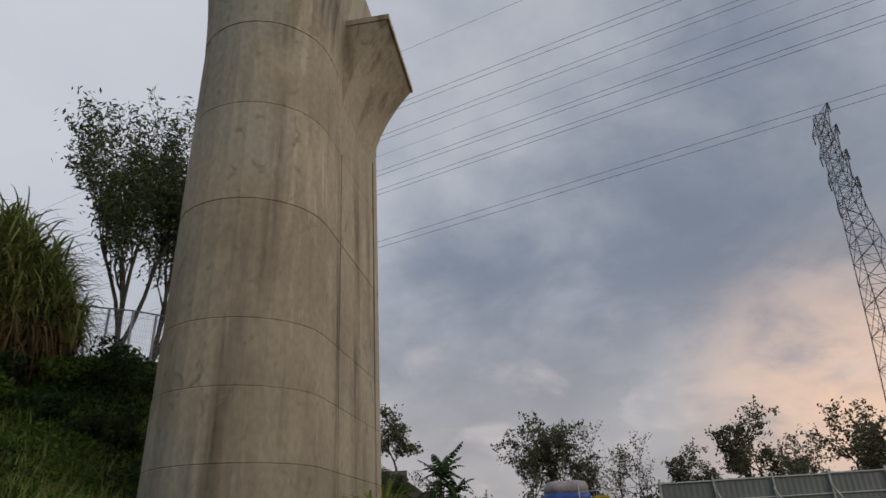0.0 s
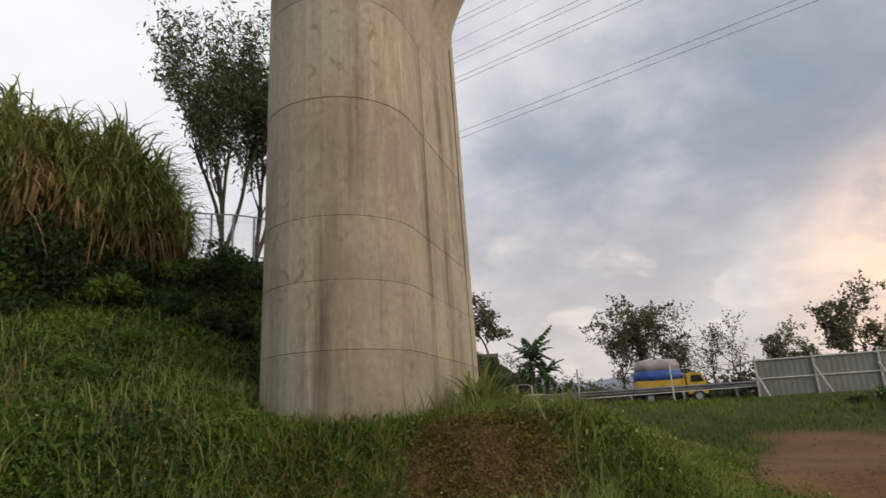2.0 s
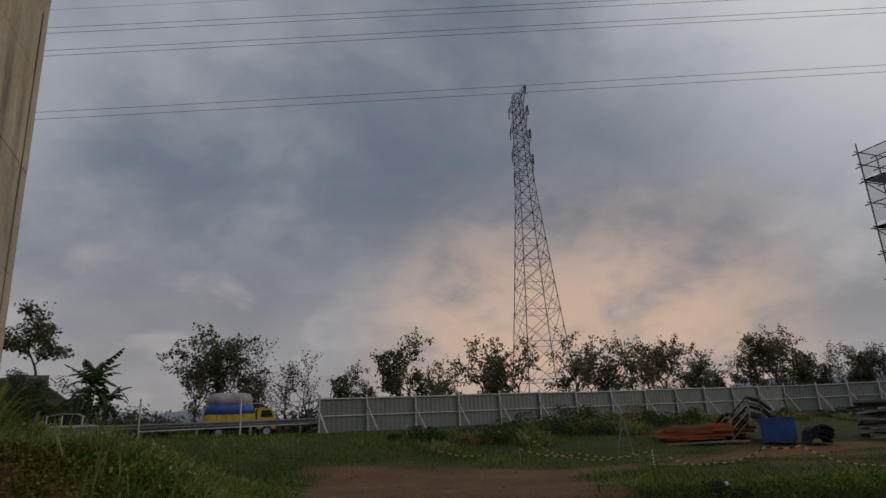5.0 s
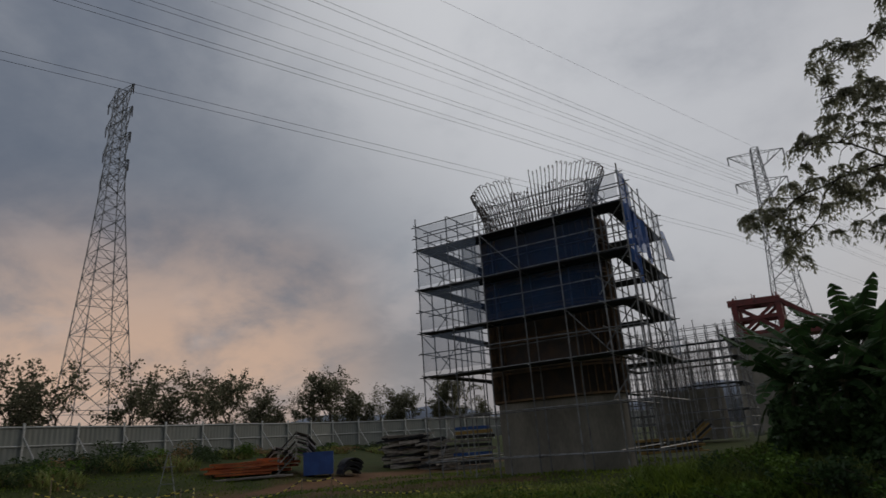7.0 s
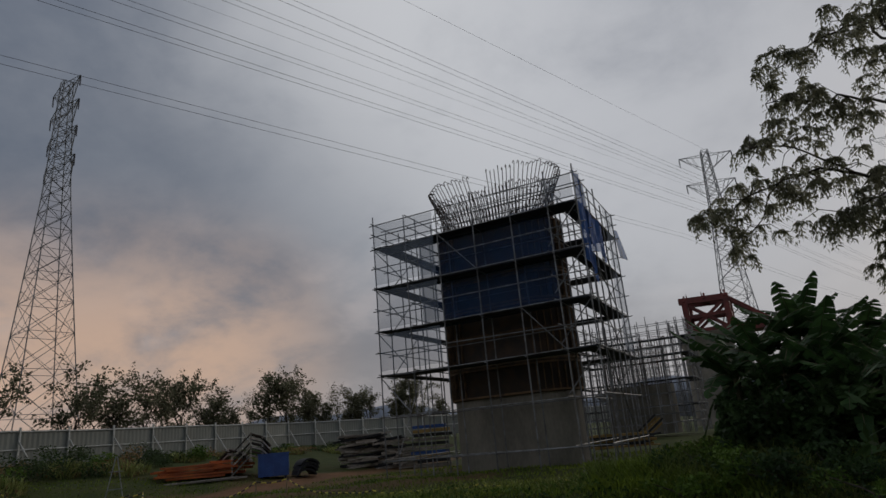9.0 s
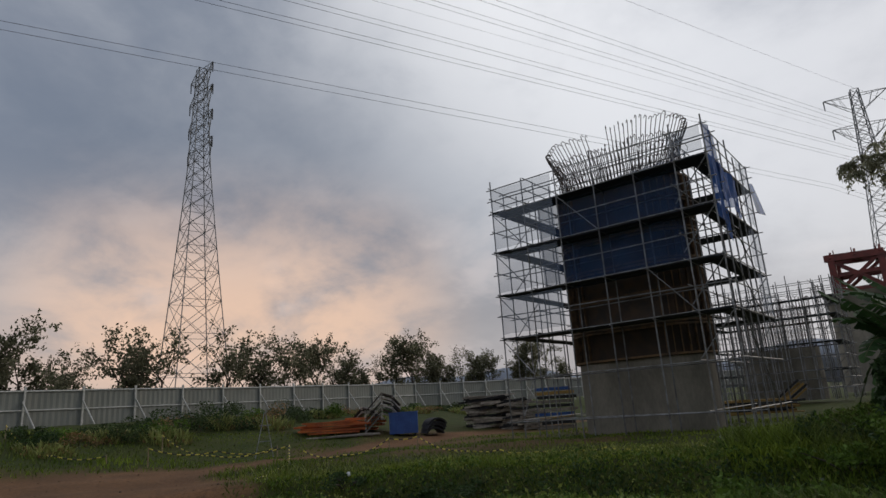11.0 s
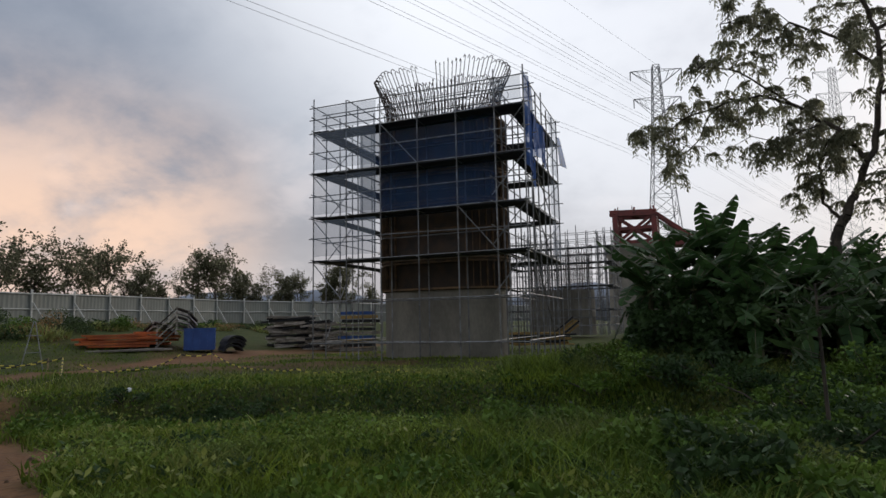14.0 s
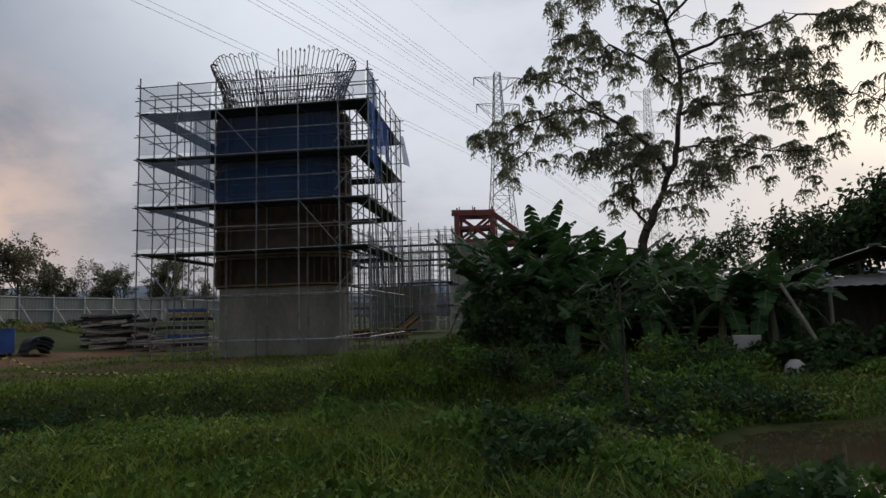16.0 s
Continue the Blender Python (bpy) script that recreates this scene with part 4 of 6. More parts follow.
def form_traveller():
    o = at(-92.0, 88)
    t = thing("form_traveller", (o.x, o.y, 11.5), PIER_RZ, "red steel bridge form traveller standing on a distant pier", "form traveller")
    def beam(a, b, w=0.45):
        a, b = Vector(a), Vector(b)
        d = b - a
        mid = (a + b) / 2
        w *= 1.05
        part("girder", Shape().box((0, 0, 0), (w, w, d.length), Matrix.Translation(mid) @ d.to_track_quat("Z", "Y").to_matrix().to_4x4()), RED, t)
    for y in (-1.8, 1.8):
        beam((-3.2, y, 0), (-3.2, y, 5.0), 0.8)
        beam((2.6, y, 0), (2.6, y, 5.2), 0.8)
        beam((-3.6, y, 4.9), (3.4, y, 5.2), 0.9)
        beam((-3.2, y, 0.2), (2.6, y, 4.8), 0.4)
        beam((2.6, y, 0.2), (-3.2, y, 4.8), 0.4)
        beam((-8.5, y, 0.2), (3.0, y, 0.2), 0.8)
        beam((-3.2, y, 5.0), (-8.5, y, 0.6), 0.5)
        beam((-3.0, y, 2.6), (2.6, y, 2.6), 0.5)
    for x, z in ((-3.2, 5.0), (2.6, 5.2), (-0.3, 5.1), (-8.3, 0.4), (-3.2, 2.5), (2.6, 2.5)):
        beam((x, -2.2, z), (x, 2.2, z), 0.6)
    for x in (-2.6, 0.2, 2.4):
        part("lifting_post", Shape().tube((x, 0, 5.2), (x, 0, 6.6), 0.12, 0.06), RED, t)
    part("work_platform", Shape().box((-6.0, 0, -0.4), (5.5, 4.6, 0.35)), RED, t)
    for x in (-3.2, -0.3, 2.6):
        for y in (-2.3, 2.3):
            beam((x, y, 5.0), (x, y * 0.6, 6.0), 0.25)
    for x0, x1 in ((-3.2, -0.3), (-0.3, 2.6)):
        beam((x0, -1.8, 5.1), (x1, 1.8, 5.1), 0.3)
        beam((x0, 1.8, 2.6), (x1, -1.8, 2.6), 0.3)
    t.scale = (0.85, 0.85, 0.82)


form_traveller()


# ---- things lying on the site ----
BLUE_PAINT = mat("blue_box_paint", (0.05, 0.13, 0.42), (0.04, 0.10, 0.33), 0.5, 0.1, scale=2, spread=0.05)
TIMBER = mat("weathered_timber", (0.46, 0.41, 0.35), (0.26, 0.23, 0.195), 0.9, scale=3, stretch=(1, 5, 5), spread=0.5)
YELLOW = mat("yellow_timber", (0.42, 0.27, 0.08), (0.28, 0.18, 0.06), 0.8, scale=3, spread=0.3)
DARK = mat("rubber_and_dark_layers", (0.025, 0.025, 0.027), (0.018, 0.018, 0.02), 0.8)


def blue_box():
    p = rest(-54.2, 37)
    b = thing("storage_box", p, -56, "bright blue steel storage box with ribbed sides on gravel", "box")
    part("body", Shape().box((0, 0, 0.68), (1.55, 1.1, 1.1)), BLUE_PAINT, b)
    part("lid", Shape().box((0, 0, 1.255), (1.62, 1.18, 0.05)), BLUE_PAINT, b)
    for x in (-0.74, -0.37, 0, 0.37, 0.74):
        part("rib", Shape().box((x, -0.57, 0.68), (0.05, 0.04, 1.06)), BLUE_PAINT, b)
    for x in (-0.6, 0.6):
        part("skid", Shape().box((x, 0, 0.06), (0.12, 1.05, 0.13)), DARK, b)


blue_box()


def heap(name, az, dist, rz, label, count, size, material, group, spread=0.2, turn=6, layers=5, category="stack"):
    """A stack of beams laid in layers, a little askew."""
    p = rest(az, dist)
    h = thing(name, p, rz, label, category, group)
    per = max(1, count // layers)
    lx, ly, lz = size
    thin = isinstance(material, tuple)
    for i in range(count):
        k, j = divmod(i, per)
        c = (random.uniform(-spread, spread), (j - (per - 1) / 2) * ly * 1.25 + random.uniform(-0.03, 0.03), (k + 0.5) * lz * 1.12 + 0.02)
        m = pose(*c, 0, random.uniform(-0.3, 0.3) * turn, random.uniform(-turn, turn))
        part("beam", Shape().box((0, 0, 0), (lx * random.uniform(0.65, 1.1), ly, lz * (0.78 if thin else 0.8)), m), material[k % len(material)] if thin else material, h)
    return h


heap("formwork_stack", -48.0, 37.5, -41, "stack of orange steel formwork beams", 15, (3.6, 0.40, 0.12), ORANGE, "formwork stacks", 0.5, 8, 4)
heap("formwork_stack", -50.6, 38.5, -64, "orange steel formwork beams lying in grass", 12, (2.2, 0.4, 0.17), ORANGE, "formwork stacks", 0.3, 8, 4)
heap("timber_stack", -49.0, 36.2, -42, "pale timber boards lying on the ground", 3, (4.4, 0.25, 0.10), TIMBER, "timber stacks", 0.2, 3, 1)
# near-black layers between the coloured ones give the stacks contrast
heap("timber_stack", -61.6, 43, -53, "untidy stack of grey weathered timber", 72, (2.9, 0.14, 0.15), (TIMBER, DARK, TIMBER), "timber stacks", 0.5, 19, 11)
heap("timber_stack", -64.2, 42.5, -69, "untidy stack of grey weathered timber", 55, (1.9, 0.14, 0.15), (TIMBER, DARK, TIMBER), "timber stacks", 0.5, 24, 11)
heap("timber_stack", -67.4, 42, -63, "stacked pallets and boards in yellow and grey", 30, (2.3, 0.28, 0.23), (TIMBER, DARK, YELLOW, BLUE_PAINT, TIMBER, DARK), "timber stacks", 0.2, 4, 10)
heap("timber_stack", -65.4, 42, -35, "stacked boards in weathered grey", 16, (1.6, 0.25, 0.13), TIMBER, "timber stacks", 0.2, 4, 8)
heap("formwork_stack", -83.4, 44, -74, "yellow steel formwork beams beside scaffold", 20, (3.8, 0.34, 0.16), (YELLOW, DARK), "formwork stacks", 0.4, 9, 5)
leaning = heap("formwork_stack", -86.0, 45, -86, "yellow formwork ladders leaning on a pile beside scaffold", 20, (1.7, 0.16, 0.14), (YELLOW, DARK, YELLOW), "formwork stacks", 0.2, 5, 5)
leaning.matrix_basis = leaning.matrix_basis @ pose(0, 0, 0.75, 0, -38, 0)


def curved_forms(az, dist, rz, n, label, material):
    """Curved formwork shells stacked on edge."""
    p = rest(az, dist)
    t = thing("curved_formwork", p, rz, label, "formwork", "curved formwork")
    for k in range(n):
        s = Shape()
        rings = []
        for i in range(9):
            a = math.pi * (0.08 + 0.84 * i / 8)
            x, z = 0.50 * math.cos(a), 0.50 * math.sin(a) * 0.8
            nx, nz = math.cos(a) * 0.05, math.sin(a) * 0.05
            rings.append([(x - nx, -0.75, z - nz), (x + nx, -0.75, z + nz), (x + nx, 0.75, z + nz), (x - nx, 0.75, z - nz)])
        s.loft(rings)
        ob = part("shell", s, material, t)
        ob.matrix_basis = pose(0.07 * k, 0.05 * k, 0.02 + 0.16 * k, random.uniform(-2, 2), random.uniform(-3, 3), random.uniform(-5, 5))
    return t


def tent_forms(az, dist, rz, n, label):
    """Angled steel shutters leaning on each other like a roof."""
    p = rest(az, dist)
    t = thing("angled_formwork", p, rz, label, "formwork")
    for k in range(n):
        s = Shape()
        z0 = 0.22 * k
        pts = [(-1.0, 0.1 + z0), (-0.05, 1.05 + z0), (0.55, 0.85 + z0), (1.0, 0.35 + z0)]
        low = [(x, z - 0.09) for x, z in pts]
        outline = pts + low[::-1]
        s.loft([[(x, y, z) for x, z in outline] for y in (-0.9, 0.9)])
        part("shutter", s, FORM if k % 2 else TIMBER, t)
        for x, z in pts[:3]:
            part("lip", Shape().box((x, -0.92, z - 0.06), (0.1, 0.05, 0.16)), TIMBER, t)


tent_forms(-52.4, 38.2, -50, 6, "dark angled steel shutters stacked like a roof")
curved_forms(-56.6, 37.2, -40, 4, "dark curved formwork shells stacked on the ground", DARK)
tent_forms(-50.9, 39.5, -60, 2, "rust-brown angled steel shutters on the ground")


# ---- rope barrier ----
TAPE_Y = mat("yellow_tape", (0.80, 0.66, 0.10), (0.68, 0.55, 0.08), 0.6, spread=0.1)
TAPE_K = mat("black_tape", (0.03, 0.03, 0.03), (0.02, 0.02, 0.02), 0.6)
STAKE = mat("wooden_stake", (0.42, 0.33, 0.2), (0.3, 0.23, 0.14), 0.9, scale=8)


def barrier(points, label):
    """Black and yellow tape strung over stakes. points: bearing, distance, height of the tape above ground, stake or not."""
    b = thing("barrier_tape", (0, 0, 0), 0, label, "barrier", "barrier tapes")
    line = []
    for az, dist, h, stake in points:
        p = rest(az, dist)
        if stake:
            part("stake", Shape().tube((p.x, p.y, p.z - 0.1), (p.x + random.uniform(-0.03, 0.03), p.y, p.z + h + 0.04), 0.03, 0.025, 6), STAKE, b)
        line.append(Vector((p.x, p.y, p.z + h)))
    dark, light = Shape(), Shape()
    k = 0
    for p, q in zip(line, line[1:]):
        n = max(3, int((q - p).length / 0.17))
        pts = []
        for i in range(n + 1):
            t = i / n
            s = p.lerp(q, t)
            floor = gz(s.x, s.y) + 0.04
            s.z = max(floor, s.z - 0.45 * 4 * t * (1 - t) * min(1, (q - p).length / 6))
            pts.append(s)
        for a, c in zip(pts, pts[1:]):
            (dark if k % 2 else light).tube(a, c, 0.022, n=4)
            k += 1
    tagged(part("tape", light, TAPE_Y, b, "yellow bands of the tape"), kind="stuff")
    tagged(part("tape", dark, TAPE_K, b, "black bands of the tape"), kind="stuff")


barrier([(-24.4, 36, 0.6, True), (-27.5, 31.5, 0.25, False), (-31.0, 31, 0.3, True)], "sagging black and yellow barrier tape on wooden stakes")
barrier([(-34.8, 34, 0.7, True), (-38.5, 31.5, 0.3, False), (-43.6, 31, 0.5, True)], "sagging black and yellow barrier tape on wooden stakes")
barrier([(-33.9, 30, 0.75, True), (-39.0, 30, 0.55, False), (-44.6, 29, 0.6, True), (-44.6, 25, 0.05, False), (-42.0, 20.5, 0.02, False)],
        "black and yellow barrier tape trailing onto bare soil")
barrier([(-45.8, 27, 0.35, False), (-49.0, 25.5, 0.2, False), (-52.9, 27, 0.5, True), (-55.3, 27, 0.5, True), (-62.2, 23.5, 0.15, False), (-71.0, 21.5, 0.12, False),
         (-78.0, 20.8, 0.15, False), (-86.0, 21.5, 0.25, True)], "black and yellow barrier tape lying in the grass")


p = rest(-42.4, 31.5)
trestle = thing("trestle", p, -42, "thin leaning grey trestle frame beside the barrier", "trestle")
for x0, x1 in ((-0.3, 0.1), (0.5, 0.15)):
    part("leg", Shape().tube((x0, 0, -0.05), (x1, 0.1, 2.0), 0.022, n=6), STEEL, trestle)
for z in (0.7, 1.4):
    part("rung", Shape().tube((-0.15, 0.04, z), (0.4, 0.04, z), 0.016, n=6), STEEL, trestle)


# ---- plants of the bank ----
SCARP_DRY = mat("withered_weeds", (0.30, 0.17, 0.07), (0.19, 0.11, 0.05), 0.8, scale=0.8, spread=0.45)
OLIVE = mat("yellowing_weeds", (0.29, 0.23, 0.065), (0.19, 0.155, 0.045), 0.7, scale=0.8, spread=0.45, through_light=0.25)

def strips(p, up, out, h, w, seg, curl):
    """Arching blades: bases p, up lengths h, outward vectors, widths w."""
    n = len(p)
    side = np.stack([-out[:, 1], out[:, 0], np.zeros(n)], 1)
    side /= np.linalg.norm(side, axis=1)[:, None] + 1e-9
    rows = []
    for k in range(seg + 1):
        t = k / seg
        c = p + up * (h * (t - curl * t ** 3))[:, None] + out * (h * t ** 1.8)[:, None]
        ww = (w * (1 - t) ** 0.6 * (0.6 + 0.4 * min(1, t * 6)))[:, None]
        rows += [c - side * ww, c + side * ww]
    verts = np.stack(rows, 1).reshape(-1, 3)
    base = np.arange(n)[:, None] * (2 * (seg + 1))
    faces = np.concatenate([base + [2 * k, 2 * k + 1, 2 * k + 3, 2 * k + 2] for k in range(seg)], 0)
    return verts, faces


def cane(place, radius, height, n, seed, label, dry=0.3, name="cane_clump"):
    rng = np.random.default_rng(seed)
    t = thing(name, place, 0, label, "grass clump", "cane clumps")
    for material, count, lean, curl, share, nm in ((CANE, n, 0.50, 0.42, 1.0, "foliage"), (CANE_DRY, int(n * dry), 0.55, 0.95, 0.7, "dry_foliage")):
        a = rng.uniform(0, 2 * np.pi, count)
        r = np.sqrt(rng.uniform(0, 1, count)) * radius
        p = np.stack([np.cos(a) * r, np.sin(a) * r, rng.uniform(0, 1, count) * height * 0.55 * (1 - 0.6 * (r / radius) ** 2)], 1)
        p[:, 2] += np.array([gz(place[0] + x, place[1] + y) for x, y in p[:, :2]]) - place[2] - 0.1
        b = a + rng.normal(0, 0.9, count)
        ln = lean * rng.uniform(0.3, 1.7, count) * (0.5 + r / radius)
        out = np.stack([np.cos(b) * ln, np.sin(b) * ln, np.zeros(count)], 1)
        h = height * share * rng.uniform(0.4, 0.85, count)
        up = np.tile([0.0, 0, 1], (count, 1))
        v, f = strips(p, up, out, h, 0.034 * rng.uniform(0.6, 1.5, count), 6, curl)
        part(nm, fast_mesh(nm, v, f, material), material, t, "dry straw-brown hanging blades" if nm == "dry_foliage" else "")
    return t


def shrub(place, size, leaves, leaf_size, material, seed, label, category="shrub", group="shrubs", droop=0.0, slim=0.45):
    """A bush of uneven lobes on thin stems."""
    rng = np.random.default_rng(seed)
    t = thing("shrub", place, rng.uniform(0, 360), label, category, group)
    lobes = rng.normal(0, 0.42, (9, 3)) * np.array(size)
    lobes[:, 2] = np.abs(lobes[:, 2]) * 1.0 + size[2] * 0.35
    stems = Shape()
    for c in lobes:
        stems.path([(0, 0, -0.1), tuple(Vector(c) * 0.5 + Vector((0.05, 0.03, 0.05))), tuple(c)], 0.025, 4, 0.01)
    part("stem", stems, BARK, t)
    idx = rng.integers(0, len(lobes), leaves)
    d = rng.normal(size=(leaves, 3))
    d /= np.linalg.norm(d, axis=1)[:, None]
    c = lobes[idx] + d * np.array(size) * 0.36 * rng.uniform(0.5, 1.05, (leaves, 1))
    c[:, 2] = np.maximum(c[:, 2], 0.03)
    v, f = leaf_cloud(c, leaf_size, seed, droop, slim)
    part("foliage", fast_mesh("foliage", v, f, material), material, t)
    return t


def cane_dome(place, radius, height, n, seed, label, dry):
    """A stand of canes whose leafy tops make one overhanging dome."""
    rng = np.random.default_rng(seed)
    t = thing("cane_clump", place, 0, label, "grass clump", "cane clumps")
    stems = Shape()
    for material, count, nm in ((CANE, n, "foliage"), (CANE_DRY, int(n * dry), "dry_foliage")):
        old = nm == "dry_foliage"
        d = rng.normal(size=(count, 3))
        d /= np.linalg.norm(d, axis=1)[:, None]
        d[:, 2] = np.abs(d[:, 2])
        # tufts: the blades spring in bunches from cane tops
        tops = rng.normal(size=(80, 3))
        tops /= np.linalg.norm(tops, axis=1)[:, None]
        tops[:, 2] = np.abs(tops[:, 2]) * (0.7 if old else 1.0)
        depth = rng.uniform(0.45, 1.0, 80)[:, None]
        tops = tops * np.array([radius, radius, height * 0.58]) * depth + np.array([0, 0, height * (0.22 if old else 0.30)])
        c = tops[rng.integers(0, 80, count)]
        p = c + rng.normal(0, 0.10, (count, 3)) * np.array([1, 1, 2.2])
        a = np.arctan2(p[:, 1], p[:, 0]) + rng.normal(0, 1.1, count)
        ln = rng.uniform(0.25, 0.85, count) * (1.0 if not old else rng.uniform(0.6, 1.6, count))
        out = np.stack([np.cos(a) * ln, np.sin(a) * ln, np.zeros(count)], 1)
        h = rng.uniform(0.7, 1.8, count) * (0.7 if old else 1.0)
        v, f = strips(p, np.tile([0.0, 0, 1], (count, 1)), out, h, 0.036 * rng.uniform(0.6, 1.4, count), 6, rng.uniform(0.9, 2.0, count) if old else rng.uniform(0.35, 1.25, count))
        part(nm, fast_mesh(nm, v, f, material), material, t, "dry straw-brown hanging blades" if old else "")
        for q in tops[::2]:
            stems.path([(q[0] * 0.45, q[1] * 0.45, -0.3), (q[0] * 0.7, q[1] * 0.7, q[2] * 0.5), tuple(q)], 0.02, 4, 0.012)
    part("stem", stems, CANE_DRY, t)
    return t


for az, dist, rad, h, seed in ((55.5, 20.0, 1.6, 2.2, 1), (51.0, 20.0, 1.5, 2.5, 2), (47.0, 19.6, 1.6, 4.1, 3), (43.0, 19.4, 1.6, 5.0, 4),
                               (39.2, 19.4, 1.5, 4.6, 5), (36.0, 19.8, 1.3, 4.0, 6), (34.4, 19.4, 1.0, 3.0, 7), (59, 20.0, 1.6, 2.0, 8)):
    cane_dome(rest(az, dist), rad * 1.5, h * (1.12 if 3 <= seed <= 6 else 1.06), 2700, seed, "tall green cane grass with dry hanging leaves on the bank", 0.42)
for i, (az, dist, s) in enumerate(((52, 17.4, 1.6), (48.5, 17.2, 1.9), (45.5, 17.2, 1.5), (50, 17.6, 2.0), (38, 17.8, 1.1), (47, 19.4, 2.3), (43, 19.2, 2.3), (39.5, 19.2, 2.2), (36.5, 19.6, 1.9), (55.5, 17.0, 1.2), (33, 18.5, 1.3), (30.5, 19.0, 1.2), (28, 19.5, 1.2),
                                   (25.6, 19.0, 1.2), (36, 17.4, 0.9), (31, 16.4, 0.8), (27.0, 16.0, 0.8), (23.5, 20.5, 1.3), (40.5, 16.6, 0.7), (59, 16, 1.3))):
    shrub(rest(az, dist), (s * 1.1, s, s * 0.8), 1500, 0.075, (LEAF_DARK, LEAF, WEED)[i % 3], 60 + i, "dense green shrub on the grassy bank")
for i, (az, dist, s) in enumerate(((50, 12.0, 0.5), (44, 12.6, 0.55), (36, 13.0, 0.5), (30, 12.6, 0.5), (40, 11.0, 0.4), (54, 11.0, 0.5), (26.5, 11.4, 0.45), (47, 14.5, 0.5),
                                   (33, 14.6, 0.5), (57, 13.5, 0.5))):
    shrub(rest(az, dist, -0.05), (s * 1.6, s * 1.4, s * 0.7), 900, 0.045, WEED, 80 + i, "low leafy weed patch on the bank", group="weed patches")
for i, (az, dist, w, h) in enumerate(((50.5, 17.6, 1.5, 2.2), (47.6, 17.4, 1.6, 2.6), (45.0, 17.6, 1.3, 2.0), (42.2, 17.8, 1.0, 1.5), (54.5, 17.4, 1.4, 1.7))):
    shrub(rest(az, dist), (w * 1.2, w, h), 2200, 0.085, LEAF_DARK, 640 + i, "tall dark leafy bush under the canes")
# reeds and weeds at the pier's foot
for i, (az, dist, h) in enumerate(((5.6, 12.6, 1.25), (4.6, 13.0, 0.9), (22.5, 11.6, 0.6), (8.8, 12.0, 0.45), (17, 11.3, 0.4), (3.0, 13.2, 0.8), (25.3, 12.4, 0.8), (12.8, 11.6, 0.4),
                                   (-2, 17, 0.7), (-5, 19, 0.7), (-8, 18, 0.6), (-1.0, 14.5, 0.5), (-4, 14.8, 0.5), (-7, 15.5, 0.5), (-11, 19, 0.5))):
    cane(rest(az, dist), 0.35 + 0.3 * (az < 0), h, 150, 30 + i, "tuft of tall coarse grass", 0.2, "grass_tuft")

WHITE_SHEET = mat("white_sheet", (0.62, 0.62, 0.62), (0.5, 0.5, 0.5), 0.8, scale=0.8, sheer=0.1)


def hoarding():
    p = rest(49.9, 23.5)
    b = thing("hoarding", p, 50 + 4, "white sheet stretched on a thin dark frame above the bank", "signboard")
    top = 1.6 + 23.5 * math.tan(radians(25.1)) - p.z
    low = top - 1.5
    part("sheet", Shape().box((0, 0, (top + low) / 2), (1.72, 0.02, top - low)), WHITE_SHEET, b)
    for x in (-0.88, 0.88):
        part("post", Shape().box((x, 0, top / 2), (0.06, 0.06, top + 0.1)), STEEL_DARK, b)
    for z in (top + 0.02, low - 0.02):
        part("bar", Shape().box((0, 0.045, z), (1.82, 0.04, 0.05)), STEEL_DARK, b)


hoarding()


def hill_fence():
    f = thing("mesh_fence", (0, 0, 0), 0, "sagging wire mesh fence on thin grey posts", "fence")
    pts = [rest(az, 25.0 - 0.2 * i) for i, az in enumerate((34, 32.2, 30.4, 28.6, 26.8, 25.0, 23.2))]
    for p in pts:
        part("post", Shape().tube((p.x, p.y, p.z - 0.2), (p.x, p.y, p.z + 2.0), 0.045, n=6), STEEL, f)
    for p, q in zip(pts, pts[1:]):
        up = Vector((0, 0, 2.0))
        part("rail", Shape().tube(p + up, q + up, 0.03, n=5), STEEL, f)
        mesh = Shape()
        for k in range(1, 9):
            mesh.tube(p + up * (k / 9), q + up * (k / 9), 0.006, n=3)
            a = p.lerp(q, k / 9)
            mesh.tube(a, a + up, 0.006, n=3)
        part("mesh", mesh, STEEL, f)


hill_fence()


# ---- banana plants ----
STEM = mat("banana_stem", (0.17, 0.16, 0.08), (0.10, 0.09, 0.05), 0.7, scale=2, stretch=(1, 1, 0.4))


def banana_leaf(rng, length, width, rise, droop, az):
    """A long torn leaf on an arching midrib."""
    s = Shape()
    n = 12
    spine = []
    for k in range(n + 1):
        t = k / n
        spine.append(Vector((length * (0.75 * t) * math.cos(rise * (1 - t)), 0, length * (math.sin(rise) * t - droop * t ** 2.2))))
    turn = Matrix.Rotation(az, 3, "Z")
    for k in range(n):
        t0, t1 = k / n, (k + 1) / n
        if t0 < 0.12:
            continue
        for sgn in (1, -1):
            w0 = width * math.sin(math.pi * min(1, t0 * 0.92 + 0.06)) ** 0.6
            w1 = width * math.sin(math.pi * min(1, t1 * 0.92 + 0.06)) ** 0.6
            tear = rng.uniform(0.0, 0.35)
            fold = rng.uniform(-0.55, -0.1)
            a, b = spine[k], spine[k + 1]
            s.face(turn @ a, turn @ (a + Vector((0.05, sgn * w0, fold * w0))), turn @ (b.lerp(a, tear) + Vector((0.05, sgn * w1, fold * w1))), turn @ b)
    return s, [turn @ p for p in spine]


